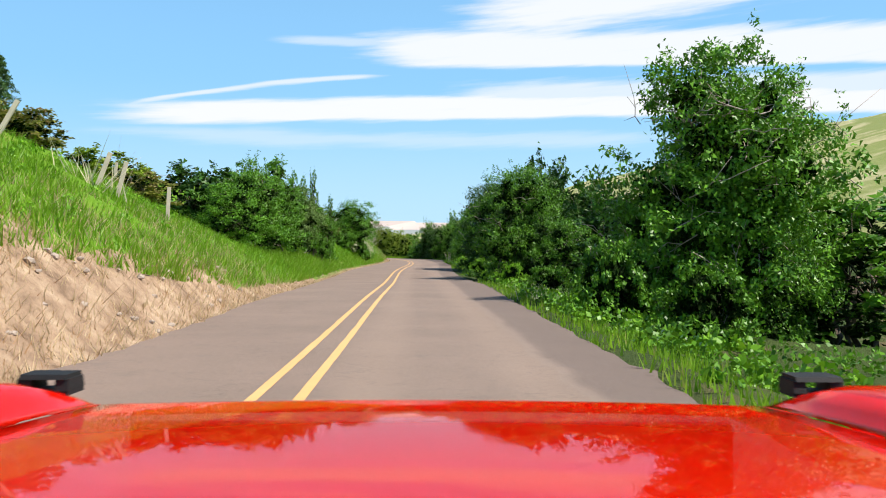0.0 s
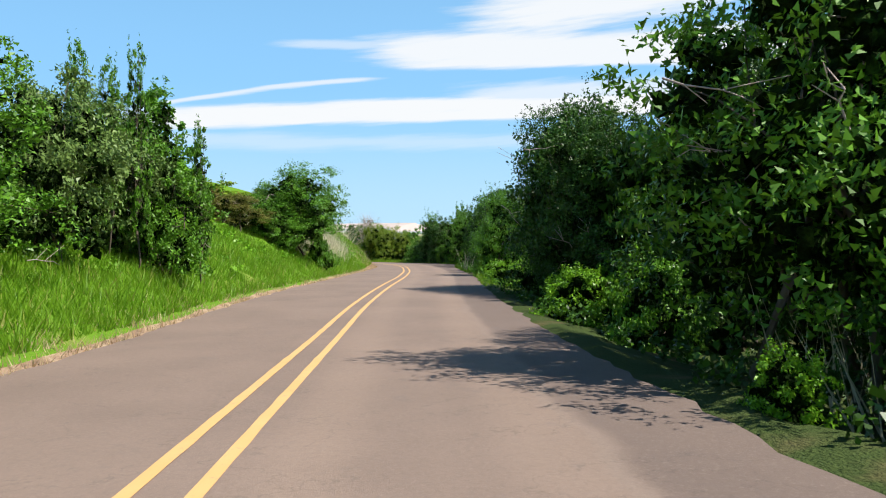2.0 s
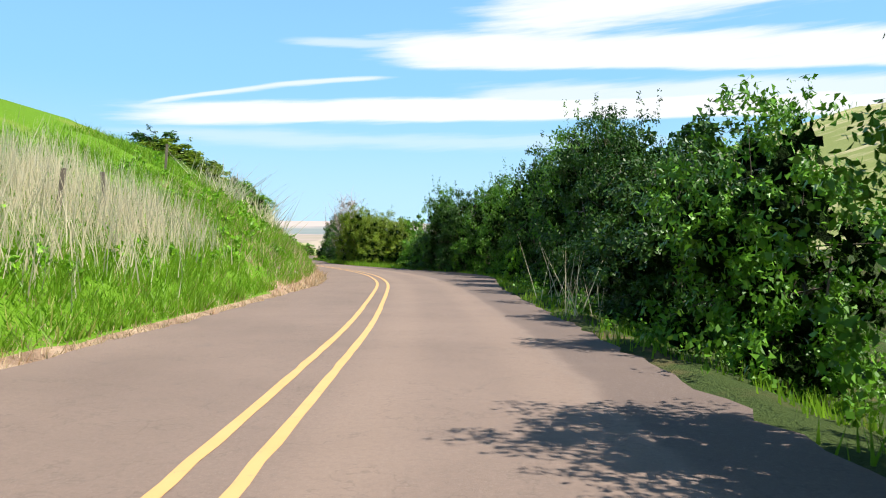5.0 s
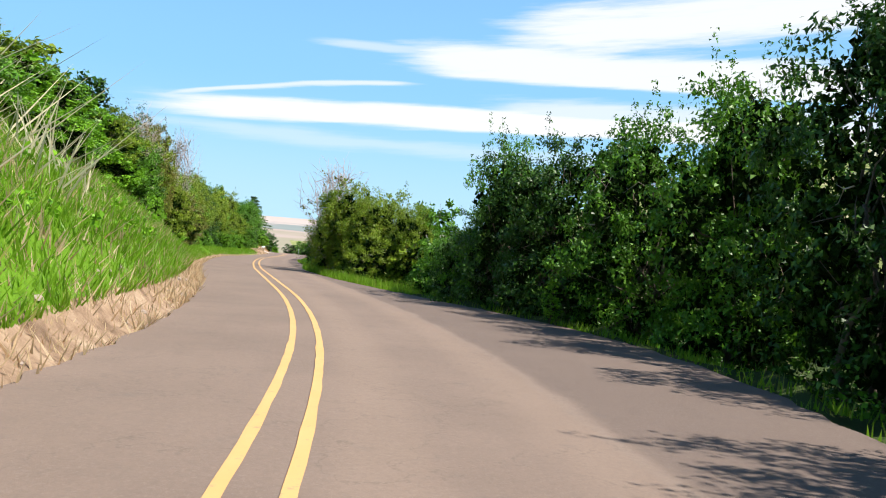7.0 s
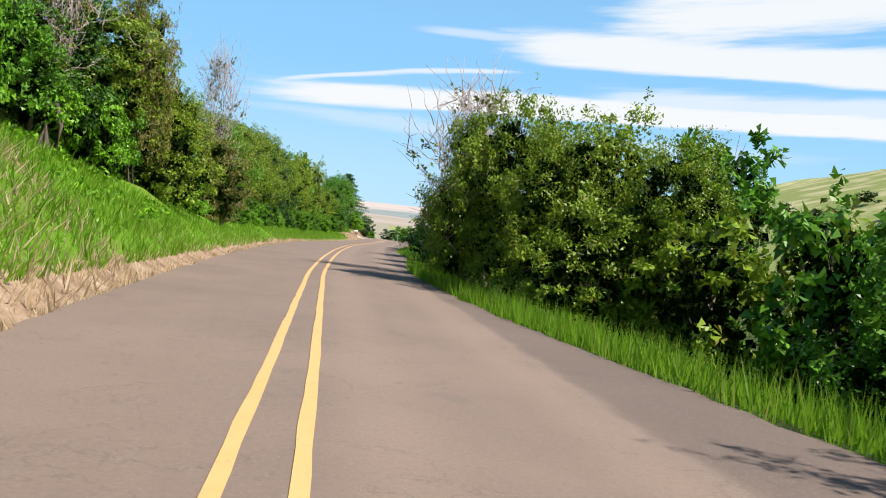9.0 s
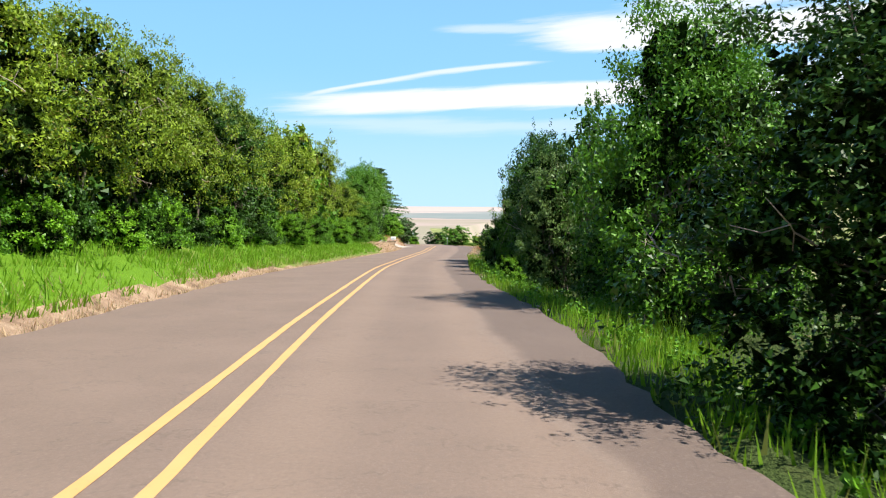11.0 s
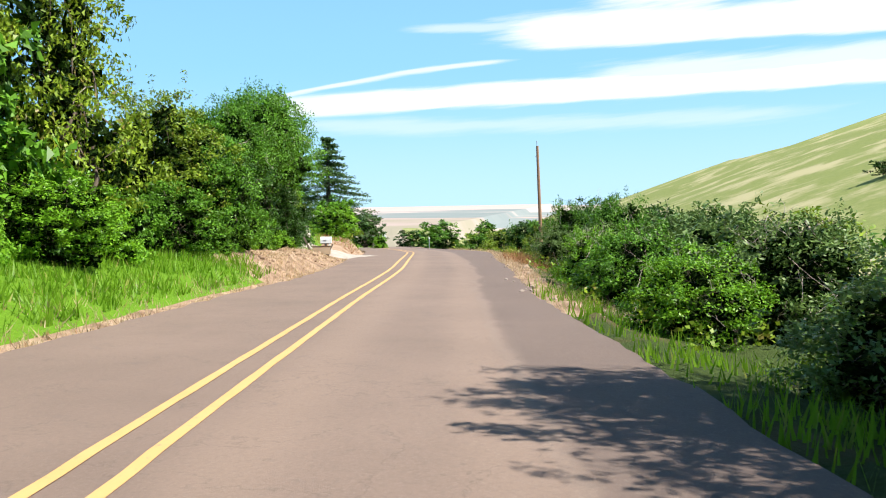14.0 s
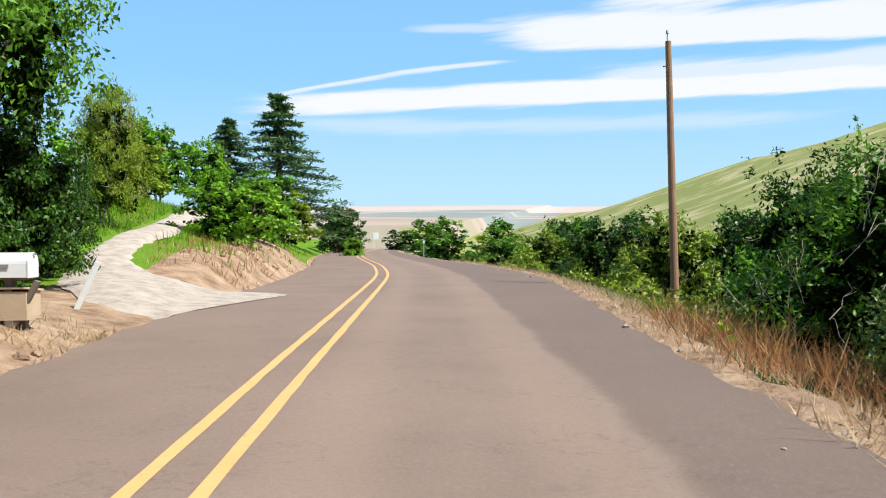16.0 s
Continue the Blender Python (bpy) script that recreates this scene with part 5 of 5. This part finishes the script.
# ---- gravel drive ----
def drive():
    mids = [(-37.6, 256.4, 5.6), (-38.8, 256.5, 5.2), (-40.2, 256.8, 2.7), (-41.5, 257.8, 1.7), (-42.5, 259.2, 1.15), (-43.1, 260.9, 0.95), (-43.9, 263.6, 0.9), (-45.2, 267.5, 0.9), (-46.4, 270.8, 0.9), (-47.6, 274.1, 0.9), (-49.2, 278.5, 0.9), (-51.0, 283.0, 0.9)]
    M = np.array(mids)
    t = np.linspace(0, len(M) - 1, 61)
    C = np.stack([np.interp(t, np.arange(len(M)), M[:, k]) for k in range(3)], 1)
    k = np.hanning(9)
    k /= k.sum()
    C = np.stack([np.convolve(np.pad(C[:, j], 4, mode="edge"), k, "valid") for j in range(3)], 1)
    V, F, cols = [], [], 9
    rng = np.random.default_rng(9)
    for i, (x, y, w) in enumerate(C):
        a, b = C[max(i - 1, 0)], C[min(i + 1, len(C) - 1)]
        d = np.array([b[0] - a[0], b[1] - a[1]])
        d /= np.linalg.norm(d)
        n = np.array([d[1], -d[0]])
        w += rng.normal(0, 0.06)
        for c in range(cols):
            o = (c / (cols - 1) - 0.5) * 2 * w * 0.62
            px, py = x + n[0] * o, y + n[1] * o
            V.append((px, py, ground_at(px, py) + 0.04 + 0.15 * min(i / 12, 1.0) - 0.16 * abs(c / 4 - 1) ** 6))
    for i in range(len(C) - 1):
        for c in range(cols - 1):
            p = i * cols + c
            F.append((p, p + 1, p + cols + 1, p + cols))
    return tagged(mesh_object("driveway", V, F, GRAVEL), "pale gravel drive climbing between bushes", "driveway", kind="structure")


drive()


# ---- the red car, standing where the drive begins ----
def car_paint():
    m, N = material("red_car_paint")
    v = obj(N)
    c = N.mix(N.noise(v, 3.0, 3.0), (0.96, 0.010, 0.002), (0.99, 0.016, 0.003))
    finish(N, c, 0.5, None, spec=0.0, **{"Coat Weight": 1.0, "Coat Roughness": 0.012, "Coat IOR": 1.52})
    return m


def red_car(x0, y0, z0):
    paint = car_paint()
    black = plain("black_plastic", (0.008, 0.008, 0.009), 0.75, vary=0.2, scale=20.0, bump=0.25)
    rubber = plain("tyre_rubber", (0.022, 0.022, 0.022), 0.85, vary=0.2, scale=20.0, bump=0.5)
    t = thing("car", x0, y0, z0, 0, "glossy red car front with black fender markers", "car")

    def sheet(name, xs, ys, height, mat, label=""):
        bm = bmesh.new()
        grid = [[bm.verts.new((x, y, height(x, y))) for x in xs] for y in ys]
        for a, b in zip(grid, grid[1:]):
            for i in range(len(xs) - 1):
                bm.faces.new((a[i], a[i + 1], b[i + 1], b[i]))
        bmesh.ops.solidify(bm, geom=list(bm.faces), thickness=0.012)
        ob = part(name, bm, mat, t, label)
        ob.data.polygons.foreach_set("use_smooth", np.ones(len(ob.data.polygons), bool))
        return ob

    def hood_z(x, y):
        z = 1.036 + 0.045 * (1.75 - y) + 0.0276 * (1 - ((y - 0.9) / 0.85) ** 2) - 0.012 * (x / 0.7) ** 2
        if y > 1.70:
            z -= 0.9 * (y - 1.70) ** 1.5
        return z

    ys = [0.58 + 0.05 * i for i in range(23)] + [1.70, 1.73, 1.76, 1.79, 1.81]
    sheet("hood", np.linspace(-0.66, 0.66, 25), ys, hood_z, paint)
    for s in (-1, 1):
        def fender_z(x, y):
            e = abs(x) - 0.67
            z = hood_z(0.66, y) + 0.055 * smooth(e, 0.0, 0.07) * float(smooth(1.84 - y, 0.0, 0.35))
            return float(z - 2.2 * max(0.0, e - 0.17) ** 1.6)

        xs = [s * v for v in (0.67, 0.685, 0.70, 0.72, 0.76, 0.80, 0.84, 0.87, 0.90, 0.93, 0.95)]
        f = sheet("fender", xs if s > 0 else xs[::-1], ys, fender_z, paint, "raised red fender top")
        bm = box(0.03, 0.9, 0.42, (s * 0.945, 1.36, 0.72))
        part("side_panel", bm, paint, f, bevel=0.01)
        # marker block with a slot: base, two ends and a top bar
        bm = bmesh.new()
        for dx, dz, w, h in ((0, 0.006, 0.13, 0.012), (-0.048, 0.026, 0.034, 0.03), (0.048, 0.026, 0.034, 0.03), (0, 0.046, 0.118, 0.012)):
            c = bmesh.ops.create_cube(bm, size=1.0)
            for v in c["verts"]:
                v.co = Vector((v.co.x * w + dx, v.co.y * 0.11 * (0.85 if v.co.z > 0 else 1.0), v.co.z * h + dz))
        bmesh.ops.scale(bm, verts=bm.verts, vec=(0.78, 0.7, 0.78))
        bmesh.ops.translate(bm, verts=bm.verts, vec=(s * 0.765, 1.70, fender_z(0.765, 1.70) + 0.004))
        part("fender_marker", bm, black, t, "black slotted plastic block")
        bm = rod(0.40, 0.40, 0.24, (s * 0.80 - 0.12, 1.30, 0.40), Matrix.Rotation(radians(90), 4, "Y"), 32, 1)
        w = part("wheel", bm, rubber, t, "black tyre")
        part("rim", rod(0.22, 0.20, 0.03, (s * 0.925 - 0.015, 1.30, 0.40), Matrix.Rotation(radians(90), 4, "Y"), 24, 1), GALV, w, "grey metal rim")
        part("washer_nozzle", box(0.032, 0.022, 0.014, (s * 0.49, 0.70, 1.118)), GALV, t, "small grey nozzle", bevel=0.003)
    part("cowl", box(1.86, 0.22, 0.04, (0, 0.455, 1.06)), black, t, "black plastic cowl", bevel=0.01)
    part("grille", box(1.30, 0.04, 0.34, (0, 1.83, 0.80)), black, t, "black grille panel", bevel=0.01)
    part("bumper", box(1.86, 0.14, 0.20, (0, 1.86, 0.52)), black, t, "black plastic bumper", bevel=0.03)


red_car(0.019, -1.10, 0.10)
